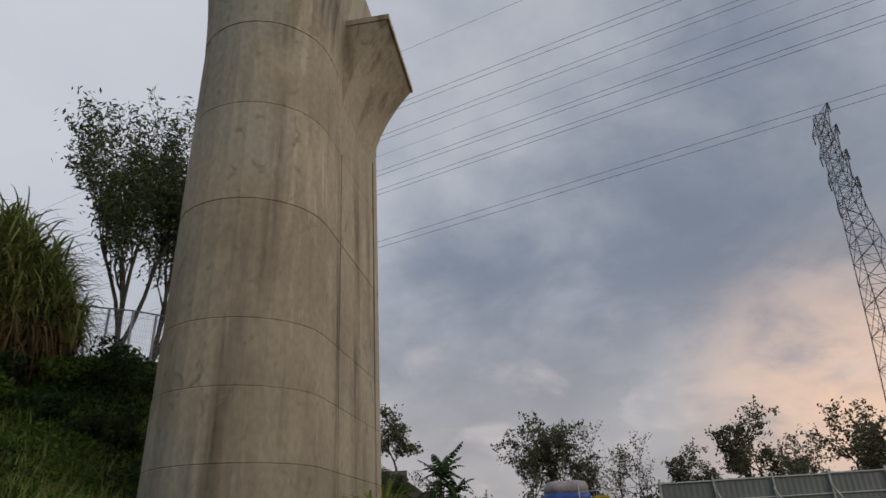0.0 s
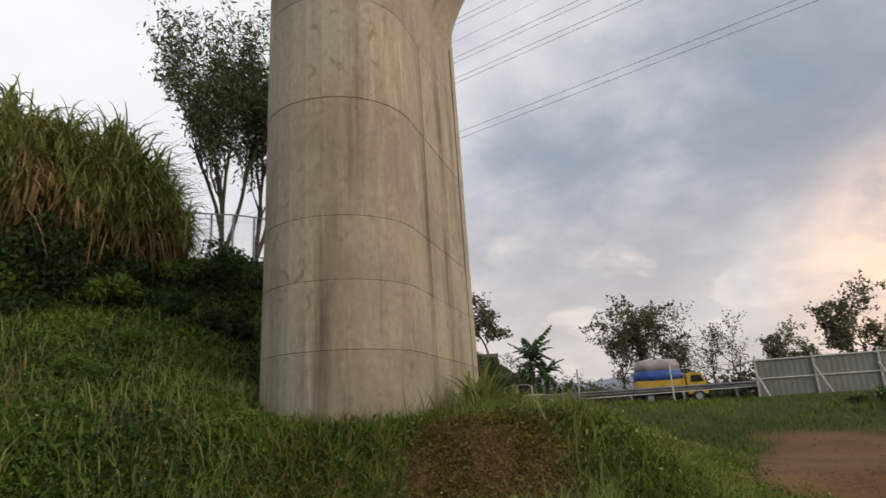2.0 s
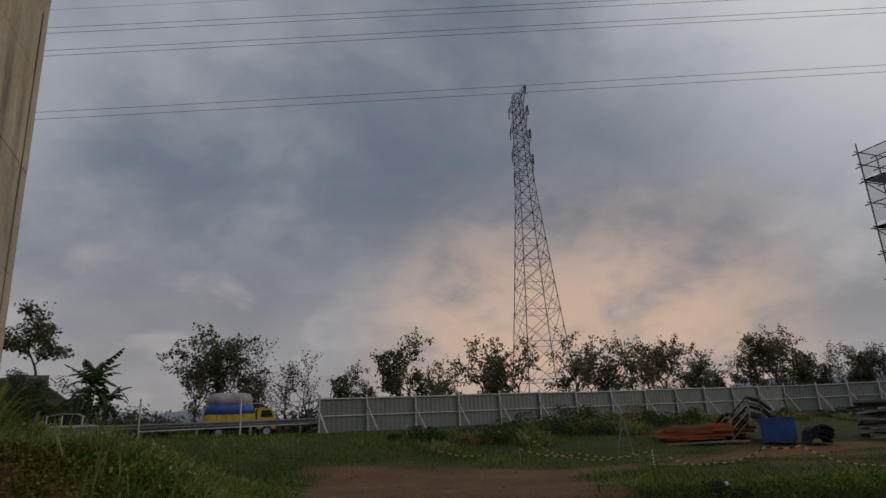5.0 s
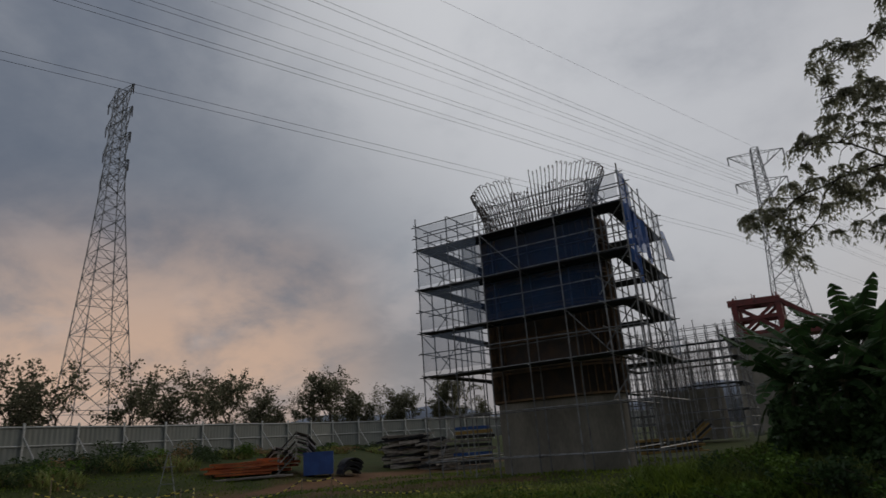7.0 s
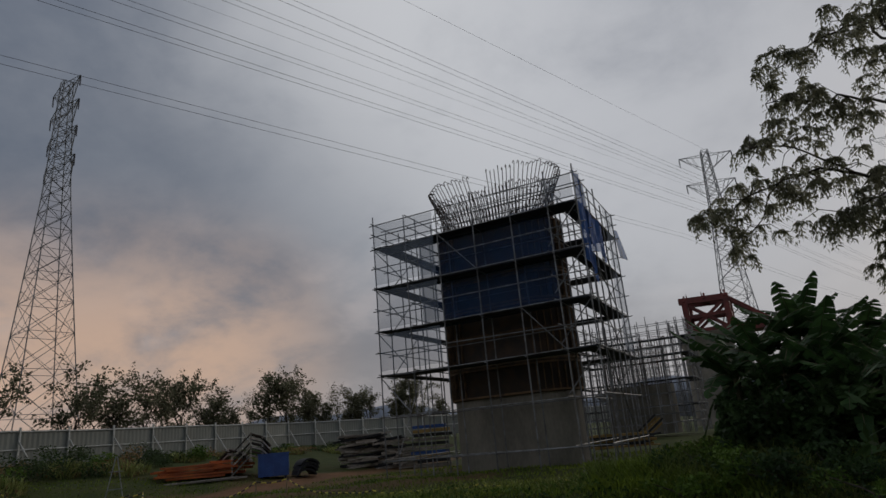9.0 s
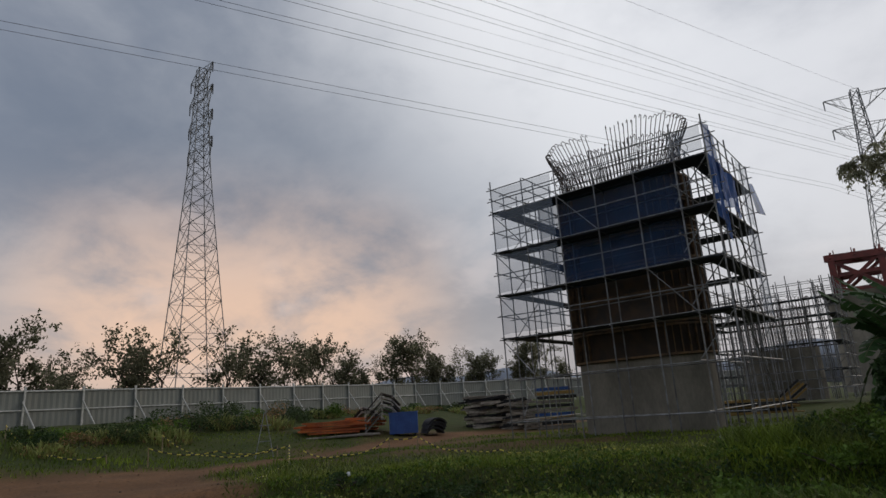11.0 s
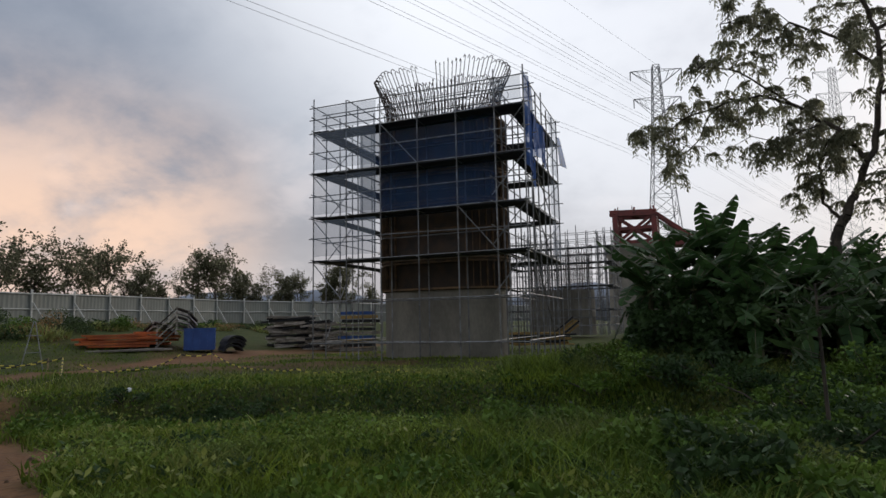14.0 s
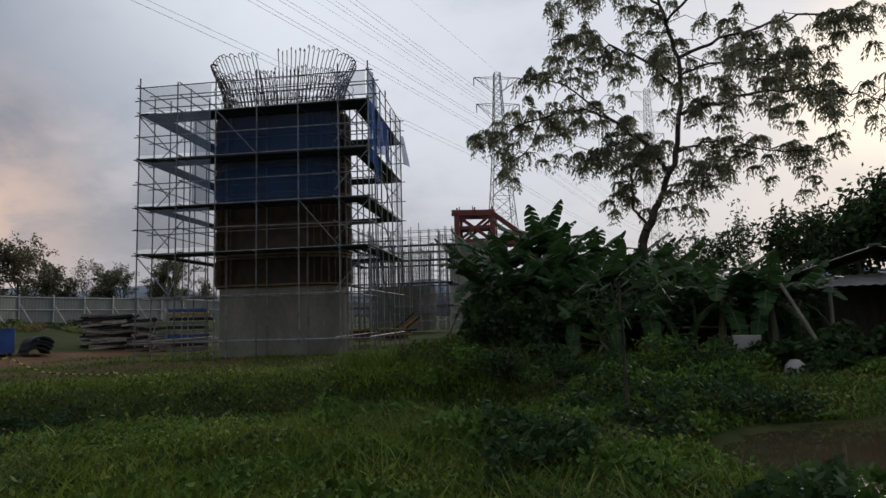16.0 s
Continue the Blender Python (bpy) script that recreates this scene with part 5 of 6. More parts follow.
def banana(place, height, seed, n=12, group="banana plants"):
    rng = np.random.default_rng(seed)
    t = thing("banana_plant", place, 0, "green banana plant with large torn drooping leaves", "banana plant", group)
    trunk = height * 0.46
    part("stem", Shape().path([(0, 0, -0.1), (0.04, 0, trunk * 0.5), (0.07, 0.03, trunk)], 0.13, 8, 0.07), STEM, t)
    for i in range(5):
        leaf, spine = banana_leaf(rng, height * rng.uniform(0.40, 0.52), 0.27 * rng.uniform(0.8, 1.1), 0.25, 1.25, i * 1.26 + rng.uniform(-0.3, 0.3))
        ob = part("leaf", leaf, BANANA, t)
        ob.location = (0.07, 0.03, trunk * rng.uniform(0.82, 0.95))
        part("midrib", Shape().path(spine, 0.022, 4, 0.006), STEM, ob)
    for i in range(n):
        az = i * 2.4 + rng.uniform(-0.4, 0.4)
        young = i / n
        leaf, spine = banana_leaf(rng, height * rng.uniform(0.42, 0.62), 0.33 * rng.uniform(0.8, 1.15), 0.7 + 0.8 * young, 0.95 - 0.9 * young, az)
        ob = part("leaf", leaf, BANANA, t)
        ob.location = (0.07, 0.03, trunk * rng.uniform(0.9, 1.0))
        part("midrib", Shape().path(spine, 0.025, 4, 0.006), STEM, ob)
    return t


for i, (az, dist, w, h) in enumerate(((-92.0, 19.6, 0.8, 1.0), (-94.6, 18.9, 0.9, 1.3), (-97.0, 18.8, 1.0, 1.5), (-99.4, 18.9, 1.1, 1.7), (-101.8, 18.6, 1.0, 1.5))):
    shrub(rest(az, dist), (w * 1.2, w, h), 1500, 0.11, LEAF_DARK, 660 + i, "dark broad-leaved bush under the banana plants", droop=0.3)
PLANTS = [banana(rest(-94.6, 21.5), 4.4, 1), banana(rest(-97.6, 22.5), 4.6, 2, 13), banana(rest(-92.6, 20.8), 3.6, 3), banana(rest(-115.6, 19.5), 3.3, 4, 10)]
for az, dist, kind, k, rz in ((-99.8, 23, 0, 0.98, 70), (-102.0, 24, 1, 0.9, 140), (-95.8, 19.8, 2, 0.95, 200), (-93.4, 23.5, 1, 0.92, 250), (-104.6, 25, 0, 0.9, 310),
                              (-106.6, 24, 1, 0.85, 30), (-98.6, 20.2, 2, 1.0, 100), (-110.4, 25, 0, 0.85, 170), (-113.6, 20.5, 3, 0.95, 60), (-101.2, 21, 2, 0.9, 280),
                              (0.9, 63, 0, 1.5, 20), (-0.4, 63.6, 2, 1.3, 120), (-108.2, 22.5, 3, 1.1, 200), (-117.4, 20.5, 3, 0.9, 290),
                              (-100.4, 18.2, 2, 0.85, 15), (-103.2, 18.6, 2, 0.9, 95), (-105.8, 19.0, 3, 1.0, 160), (-111.8, 19.4, 3, 1.0, 240)):
    p = rest(az, dist)
    copy_thing(PLANTS[kind], pose(p.x, p.y, p.z, 0, 0, rz) @ Matrix.Diagonal((k, k, k, 1)))

for i, (az, dist, s, z) in enumerate(((-98.5, 18.8, 1.0, 0), (-101.5, 19.2, 1.2, 0), (-104.5, 20, 1.3, 0), (-107.5, 20.5, 1.3, 0), (-110.5, 21.0, 1.3, 0), (-103.0, 21.5, 1.2, 0.2),
                                      (-106.5, 22.0, 1.2, 0.2), (-109.5, 22.5, 1.2, 0.2), (-112.5, 22, 1.0, 0), (-96, 18.3, 0.8, 0), (-120.5, 19.0, 0.8, 0), (-123.5, 19.5, 0.7, 0),
                                      (-100.5, 22.0, 1.3, 0.2), (-111.5, 24, 1.2, 0.2), (-91.5, 20, 0.7, 0), (-118.5, 18.0, 0.6, 0), (-115.0, 17.4, 0.6, 0), (-126, 18, 0.9, 0))):
    shrub(rest(az, dist, z), (s * 1.2, s * 1.2, s * 0.9), 1100, 0.13, LEAF_DARK, 120 + i, "thick dark broad-leaved garden shrub", droop=0.35)
for i, (az, dist, s) in enumerate(((-86.5, 19, 0.8), (-89, 18.5, 0.9), (-84, 20, 0.6), (-91, 17, 0.7), (-94, 16.4, 0.8), (-88, 16.6, 0.6), (-98, 16.2, 0.8), (-101, 14.6, 0.7), (-104, 13.5, 0.8),
                                   (-107, 13.2, 0.9), (-109.5, 12.4, 0.8), (-106, 10.8, 0.6), (-112, 14, 0.6), (-102, 12.2, 0.5), (-111.5, 11.2, 0.6), (-113, 16.6, 0.6), (-117, 16.6, 0.5), (-121.5, 17, 0.5), (-99, 11.5, 0.6), (-101, 10.4, 0.55), (-103.5, 9.6, 0.5), (-108.5, 10.2, 0.7), (-110.5, 9.4, 0.6), (-106.5, 12.4, 0.8), (-104, 11.6, 0.7),
                                   (-97, 13.4, 0.7), (-94, 14.0, 0.6), (-109, 14.5, 0.9), (-112.5, 12.6, 0.7), (-100, 13.2, 0.7), (-111, 16.0, 0.8), (-107.5, 16.5, 0.9), (-103, 16.0, 0.8))):
    p = rest(az, dist, -0.05)
    if math.hypot((p.x - POND[0]) / POND[2], (p.y - POND[1]) / POND[3]) > 1.3:
        shrub(p, (s * 1.5, s * 1.3, s * 0.75), 900, 0.06, WEED if i % 2 else LEAF_DARK, 150 + i, "low tangled green undergrowth", group="undergrowth")
for i in range(26):
    az = -25 - i * 1.35
    d = min(56, 36.2 / math.cos(radians(az + 4)) * (0.93 - 0.05 * (i % 2)))
    k = 0.8 + 0.5 * math.exp(-((az + 39) / 7) ** 2)
    m = (LEAF, LEAF_DARK, WEED, CANE_DRY, LEAF)[i % 5]
    shrub(rest(az, d, -0.3), (1.7 * k, 1.1 * k, (0.6 + 0.35 * (i * 7 % 4) / 3) * k), 1100 if m is not CANE_DRY else 500, 0.075, m, 180 + i,
          "scrubby brush on the slope below the site fence" if m is not CANE_DRY else "dry brown brush on the slope below the fence", group="fence brush")
    if i % 3 == 1:
        cane(rest(az - 0.6, d - 1.2), 1.2, 0.8 * k, 240, 600 + i, "rank grass with dry blades on the slope below the fence", 0.3, "grass_tuft")
for i, (az, dist, s) in enumerate(((-1.5, 61, 1.8), (-3.0, 60, 1.4), (2.6, 60, 1.3), (4.6, 60, 1.2), (-4.6, 60, 1.2), (1.0, 59, 1.2), (6.5, 61, 1.3), (-1.2, 58.5, 1.1), (3.4, 62.5, 1.7), (5.4, 63.5, 1.6), (1.8, 62, 1.5), (-2.6, 63, 1.7), (-0.4, 61.0, 1.4), (4.2, 61, 1.4), (-4.0, 63, 1.5))):
    shrub(rest(az, dist, -0.1), (s * 1.4, s, s), 1200, 0.10, LEAF, 200 + i, "rounded green shrub near the road", group="roadside shrubs")


# ---- the big tree by the pond ----
def pond_tree():
    base = rest(-106.9, 24.0)
    t = thing("tree", base, 0, "large spreading tree with open crown and drooping feathery leaves", "tree")

    def pt(az, el, depth=0.0):
        d = 24.0 + depth
        return at(az, d, EYE + d * math.tan(radians(el))) - base

    limbs = [
        ([Vector((0, 0, -0.2)), pt(-106.3, 5.6), pt(-106.9, 7.1), pt(-107.4, 8.2)], 0.27, 0.20),
        ([pt(-107.4, 8.2), pt(-108.2, 9.5), pt(-109.4, 12.9), pt(-110.2, 16.9), pt(-110.2, 20.5), pt(-109.4, 23.3), pt(-108.7, 26.0), pt(-108.5, 29.0)], 0.18, 0.05),
        ([pt(-106.9, 7.1), pt(-105.7, 8.6), pt(-105.7, 11.3), pt(-106.7, 13.3), pt(-107.5, 14.4, 1)], 0.09, 0.03),
        ([pt(-108.6, 11.6), pt(-106.5, 14.5), pt(-104.3, 16.3), pt(-102.0, 17.4), pt(-99.1, 17.1), pt(-96.1, 16.4), pt(-93.6, 14.8)], 0.11, 0.025),
        ([pt(-110.1, 17.8), pt(-108.0, 20.3), pt(-105.3, 21.9), pt(-102.5, 22.6), pt(-99.5, 23.3)], 0.09, 0.025),
        ([pt(-104.3, 16.3), pt(-100.5, 19.5, -1), pt(-97.5, 20.2, -2)], 0.06, 0.02),
        ([pt(-106.5, 14.5), pt(-103.6, 13.8, -1), pt(-102.2, 13.0, -1)], 0.05, 0.02),
        ([pt(-99.1, 17.1), pt(-96.6, 14.0, 1), pt(-94.6, 12.6, 1)], 0.04, 0.018),
        ([pt(-110.1, 16.0), pt(-112.4, 16.5), pt(-115.2, 16.8), pt(-118.9, 16.6), pt(-121.6, 15.8), pt(-124.3, 14.6)], 0.11, 0.02),
        ([pt(-110.2, 20.5), pt(-113.5, 21.5, 1), pt(-117.4, 21.9, 1), pt(-121.8, 21.7, 2), pt(-123.8, 19.7, 2)], 0.10, 0.025),
        ([pt(-109.4, 12.9), pt(-111.6, 13.6, 1), pt(-114.3, 13.3, 2), pt(-117.0, 12.2, 2), pt(-119.6, 11.7, 2)], 0.07, 0.02),
        ([pt(-108.3, 10.2), pt(-110.2, 10.5, -1), pt(-111.2, 10.0, -1)], 0.04, 0.015),
        ([pt(-109.4, 23.3), pt(-112.2, 25.7, -1), pt(-116.0, 27.0, -2), pt(-120.0, 26.5, -2)], 0.08, 0.03),
        ([pt(-109.0, 24.8), pt(-107.4, 26.7, 1), pt(-103.9, 26.6, 1), pt(-100.8, 25.6, 1)], 0.07, 0.03),
        ([pt(-110.2, 19.0), pt(-112.5, 19.6, -3), pt(-116.2, 19.2, -4), pt(-119.6, 18.4, -4)], 0.07, 0.025),
    ]
    rng = np.random.default_rng(77)
    tips = []
    for k, (pts, r0, r1) in enumerate(limbs):
        dense = []
        for a, b in zip(pts, pts[1:]):
            for i in range(4):
                q = a.lerp(b, i / 4)
                dense.append(q + (Vector(rng.normal(0, 0.06, 3)) if 0 < i else Vector((0, 0, 0))))
        dense.append(pts[-1])
        wood = Shape().path([tuple(p) for p in dense], r0 * 0.66, 7, r1 * 0.7)
        first = 99 if k < 1 else 15 if k == 1 else 4
        for q in dense[first:]:
            for _ in range(2):
                d = Vector(rng.normal(0, 1, 3))
                d.z = d.z * 0.7 + 0.10
                d.normalize()
                ln = rng.uniform(0.4, 1.5)
                mid = q + d * ln * 0.6 + Vector((0, 0, 0.1))
                end = q + d * ln + Vector((0, 0, -0.22 * ln))
                wood.path([tuple(q), tuple(mid), tuple(end)], 0.018, 4, 0.007)
                tips += [end, mid] if rng.uniform() < 0.45 else [end]
        part("trunk" if k < 2 else "limb", wood, BARK, t)
    tips = np.array([tuple(p) for p in tips])
    # every tip carries a tuft of fronds that arch out and hang, with narrow leaflets along them
    fronds, along = 10, 6
    n = len(tips) * fronds
    a = rng.uniform(0, 2 * np.pi, n)
    reach = rng.uniform(0.10, 0.40, n)
    hang = rng.uniform(0.15, 0.62, n)
    c, u = [], []
    for j in range(along):
        s = (j + 1.0) / along
        for side in (-1, 1):
            out = reach * (1 - (1 - s) ** 2)
            p = np.repeat(tips, fronds, 0) + np.stack([np.cos(a) * out, np.sin(a) * out, 0.10 * np.sin(s * 3.0) - hang * s ** 1.6], 1)
            d = np.stack([np.cos(a + side * 0.9) * 0.5, np.sin(a + side * 0.9) * 0.5, np.full(n, -0.75)], 1) + rng.normal(0, 0.22, (n, 3))
            d /= np.linalg.norm(d, axis=1)[:, None]
            c.append(p)
            u.append(d * rng.uniform(0.13, 0.23, (n, 1)))
    c, u = np.concatenate(c), np.concatenate(u)
    w = np.cross(u, rng.normal(size=u.shape))
    w *= 0.027 / (np.linalg.norm(w, axis=1)[:, None] + 1e-9)
    v = np.stack([c, c + u * 0.45 + w, c + u, c + u * 0.45 - w], 1).reshape(-1, 3)
    f = np.arange(len(v)).reshape(-1, 4)
    part("crown", fast_mesh("crown", v, f, FEATHER_HAZY), FEATHER_HAZY, t)


pond_tree()


def sapling():
    base = rest(-103.8, 10.7)
    t = thing("sapling", base, 0, "slim young tree with drooping palmate leaves on the ditch bank", "tree")
    rng = np.random.default_rng(9)
    top = EYE + 10.7 * math.tan(radians(2.4)) - base.z
    part("trunk", Shape().path([(0, 0, -0.1), (0.03, 0.01, top * 0.5), (0.0, 0.03, top)], 0.034, 6, 0.014), BARK, t)
    for i in range(26):
        a = i * 2.4
        z = top * rng.uniform(0.55, 1.0)
        ln = rng.uniform(0.3, 0.85)
        end = Vector((math.cos(a) * ln, math.sin(a) * ln, z + ln * rng.uniform(-0.1, 0.55)))
        part("twig", Shape().tube((0, 0.02, z), end, 0.007, 0.004, 4), BARK, t)
        v, f = leaf_cloud(np.array([tuple(end)] * 9) + rng.normal(0, 0.09, (9, 3)) + np.array([0, 0, -0.06]), 0.17, 300 + i, 0.35, 0.2)
        part("leaf", fast_mesh("leaf", v, f, LEAF_DARK), LEAF_DARK, t)


sapling()

# trees behind the garden
tree("tree", rest(-122.3, 40), 7.9, 31, "dense dark green rounded tree behind the hut", LEAF_DARK, 0.20, 7000, 0.2, 3, 0.7, 0.4, 0.5)
tree("tree", rest(-126.0, 44), 7.6, 35, "dense dark green tree behind the hut", LEAF_DARK, 0.20, 6000, 0.2, 3, 0.7, 0.4, 0.5)
tree("tree", rest(-111.8, 48), 6.9, 32, "small round-crowned tree behind the garden", LEAF, 0.18, 1500, 0.14, 3, 0.7, 0.4, 0.4)
tree("tree", rest(-109.8, 52), 6.7, 33, "thin leafy tree behind the garden", LEAF, 0.15, 1000, 0.12, 3, 0.6, 0.5, 0.4)
tree("tree", rest(-117.6, 36), 6.0, 36, "narrow young tree beside the hut", LEAF, 0.16, 1900, 0.10, 3, 0.4, 0.4, 0.3, up=0.6)
tree("tree", rest(-114.2, 60), 10.2, 34, "very slender tall tree with a tufted top", LEAF, 0.18, 700, 0.10, 2, 0.2, 0.75, 0.3, up=0.9)


# ---- hut and garden things ----
WOOD_DARK = mat("dark_wood", (0.055, 0.045, 0.036), (0.035, 0.03, 0.025), 0.9, scale=3, stretch=(4, 4, 0.6), spread=0.3)
TIN = mat("old_roof_tin", (0.20, 0.19, 0.18), (0.12, 0.11, 0.10), 0.7, 0.2, scale=1.2, spread=0.15, third=(0.16, 0.10, 0.07))
BAMBOO = mat("grey_bamboo", (0.30, 0.27, 0.20), (0.2, 0.18, 0.13), 0.7, scale=4, spread=0.2)
PALE = mat("pale_plaster", (0.46, 0.43, 0.39), (0.36, 0.33, 0.3), 0.85, scale=2)


def hut():
    o = rest(-122.6, 25.5, -0.1)
    h = thing("hut", o, -121.5, "low dark wooden hut with a corrugated tin roof", "hut")
    w, d, eave, ridge = 6.0, 4.4, 1.95, 2.9
    for i in range(20):
        x = -w / 2 + (i + 0.5) * w / 20
        if 12 <= i <= 15:
            continue
        part("wall_board", Shape().box((x, -d / 2 + random.uniform(-0.01, 0.01), eave / 2), (w / 20 * 0.95, 0.04, eave)), WOOD_DARK, h)
    part("back_wall", Shape().box((0, d / 2, eave / 2), (w, 0.06, eave)), WOOD_DARK, h)
    for s in (-1, 1):
        part("side_wall", Shape().box((s * w / 2, 0, eave / 2), (0.06, d - 0.1, eave)), WOOD_DARK, h)
    for s in (-1, 1):
        roof = Shape()
        n = 44
        for j in range(n + 1):
            y = -d / 2 - 0.7 + (d + 1.4) * j / n
            z = 0.03 if j % 2 else 0
            roof.v += [Vector((s * (w / 2 + 0.7), y, eave - 0.25 + z)), Vector((0.02 * s, y, ridge + z))]
            if j:
                q = 2 * j
                roof.f.append((q - 2, q, q + 1, q - 1))
        part("roof_sheet", roof, TIN, h, "corrugated grey tin roof")
    part("ridge_cap", Shape().box((0, 0, ridge + 0.05), (0.3, d + 1.4, 0.05)), TIN, h)
    porch = Shape()
    n = 36
    for j in range(n + 1):
        x = -1.4 + 5.0 * j / n
        z = 0.03 if j % 2 else 0
        porch.v += [Vector((x, -d / 2 - 2.3, 1.72 + z)), Vector((x, -d / 2 - 0.1, 2.1 + z))]
        if j:
            q = 2 * j
            porch.f.append((q - 2, q, q + 1, q - 1))
    part("porch_roof", porch, TIN, h, "pale corrugated porch roof")
    for x in (-1.2, 1.1, 3.4):
        part("porch_post", Shape().tube((x, -d / 2 - 2.2, -0.1), (x, -d / 2 - 2.2, 1.72), 0.05, n=8), BAMBOO, h)


hut()


def garden_fence():
    f = thing("bamboo_fence", (0, 0, 0), 0, "rough grey bamboo rail fence under the plants", "fence")
    pts = [rest(az, 19.6) for az in (-104.5, -107.2, -109.9, -112.6, -115.2)]
    for p in pts:
        part("post", Shape().tube((p.x, p.y, p.z - 0.1), (p.x, p.y, 2.05), 0.04, n=6), BAMBOO, f)
    for z in (1.93, 1.1):
        for p, q in zip(pts, pts[1:]):
            part("rail", Shape().tube((p.x, p.y, z), (q.x, q.y, z - 0.03), 0.035, n=6), BAMBOO, f)


garden_fence()
p = rest(-113.5, 17.6)
slab = thing("concrete_panel", p, -113, "pale upright concrete panel leaning in the garden", "panel")
part("board", Shape().box((0, 0, 0.38), (0.62, 0.06, 0.78), pose(0, 0, 0, 8, 0, 0)), PALE, slab)
p = rest(-116.6, 16.6)
bag = thing("white_sack", p, 20, "crumpled white sack on the ground", "sack")
part("cloth", Shape().loft([[(math.cos(a) * r * (1 + 0.15 * math.sin(3 * a + k)), math.sin(a) * r * 0.8, z) for a in [i * math.pi / 6 for i in range(12)]]
                            for k, (r, z) in enumerate(((0.2, 0), (0.27, 0.12), (0.22, 0.28), (0.1, 0.4)))]), PALE, bag, "", True)
p = rest(-116.2, 18.6)
pole = thing("bamboo_prop", p, 0, "pale bamboo prop leaning beside a banana plant", "pole")
q = rest(-119.2, 18.2) - p
part("cane", Shape().path([tuple(q), (q.x * 0.5, q.y * 0.5, 0.95), (0, 0, 1.95)], 0.045, 6), BAMBOO, pole)


def street_lamp():
    o = rest(-119.7, 48)
    t = thing("street_lamp", o, -119.7, "curved grey street lamp rising behind the hut", "street lamp")
    pts = [(0, 0, 0), (0, 0, 4.2), (0.05, 0, 5.0), (0.35, 0, 5.55), (0.9, 0, 5.8), (1.5, 0, 5.85)]
    part("pole", Shape().path(pts, 0.07, 8, 0.04), STEEL, t)
    part("head", Shape().box((1.75, 0, 5.83), (0.6, 0.2, 0.1)), STEEL, t)


street_lamp()
DARK_WALL = mat("dark_render", (0.13, 0.135, 0.14), (0.09, 0.095, 0.10), 0.9, scale=0.6)
o = at(-130.5, 45)
house = thing("house", (o.x, o.y, 0.3), -130.5, "dark grey two-storey building edge behind the hut", "house")
part("wall", Shape().box((0, 0, 3.6), (7.0, 6.0, 7.2)), DARK_WALL, house)
part("roof", Shape().loft([[(-3.9, -3.4, 7.2), (3.9, -3.4, 7.2), (3.9, 3.4, 7.2), (-3.9, 3.4, 7.2)], [(-1.5, -0.2, 8.4), (1.5, -0.2, 8.4), (1.5, 0.2, 8.4), (-1.5, 0.2, 8.4)]]), TIN, house)
win = part("window", Shape().box((1.5, -3.02, 4.8), (1.2, 0.06, 1.2)), DARK, house)
part("frame", Shape().box((1.5, -3.07, 5.44), (1.4, 0.05, 0.08)), POST_WHITE, win)

# low grey walls on the far bank
for az, dist, w, h in ((5.0, 64, 3.0, 1.2), (2.6, 63, 2.4, 0.9), (1.6, 61, 1.4, 0.8)):
    p = rest(az, dist, -0.1)
    t = thing("low_wall", p, az, "small grey concrete block wall on the bank", "wall", "low walls")
    part("blocks", Shape().box((0, 0, h / 2), (w, 0.2, h)), CONCRETE_NEW, t)
    part("coping", Shape().box((0, 0, h + 0.03), (w + 0.06, 0.28, 0.06)), CONCRETE_NEW, t)


# ---- vehicles on the road ----
CAR_WHITE = mat("white_car_paint", (0.72, 0.72, 0.72), (0.66, 0.66, 0.67), 0.25, spread=0.02)
CAR_GLASS = mat("dark_car_glass", (0.02, 0.022, 0.025), (0.015, 0.016, 0.018), 0.08, spread=0.0)
TRUCK_YELLOW = mat("yellow_truck_paint", (0.62, 0.42, 0.03), (0.5, 0.33, 0.03), 0.45, scale=2, spread=0.05)
TARP_BLUE = mat("blue_tarpaulin", (0.05, 0.12, 0.45), (0.035, 0.09, 0.33), 0.5, scale=1.5, bump=0.05, fine=4)
TARP_PALE = mat("pale_tarpaulin", (0.40, 0.36, 0.36), (0.30, 0.25, 0.25), 0.7, scale=1.5, bump=0.08, fine=4)


def wheel(owner, x, y, r=0.32):
    w = part("wheel", Shape().tube((x, y - 0.11, r), (x, y + 0.11, r), r, n=18), DARK, owner)
    part("rim", Shape().tube((x, y - 0.125, r), (x, y + 0.125, r), r * 0.58, n=14), STEEL, w)


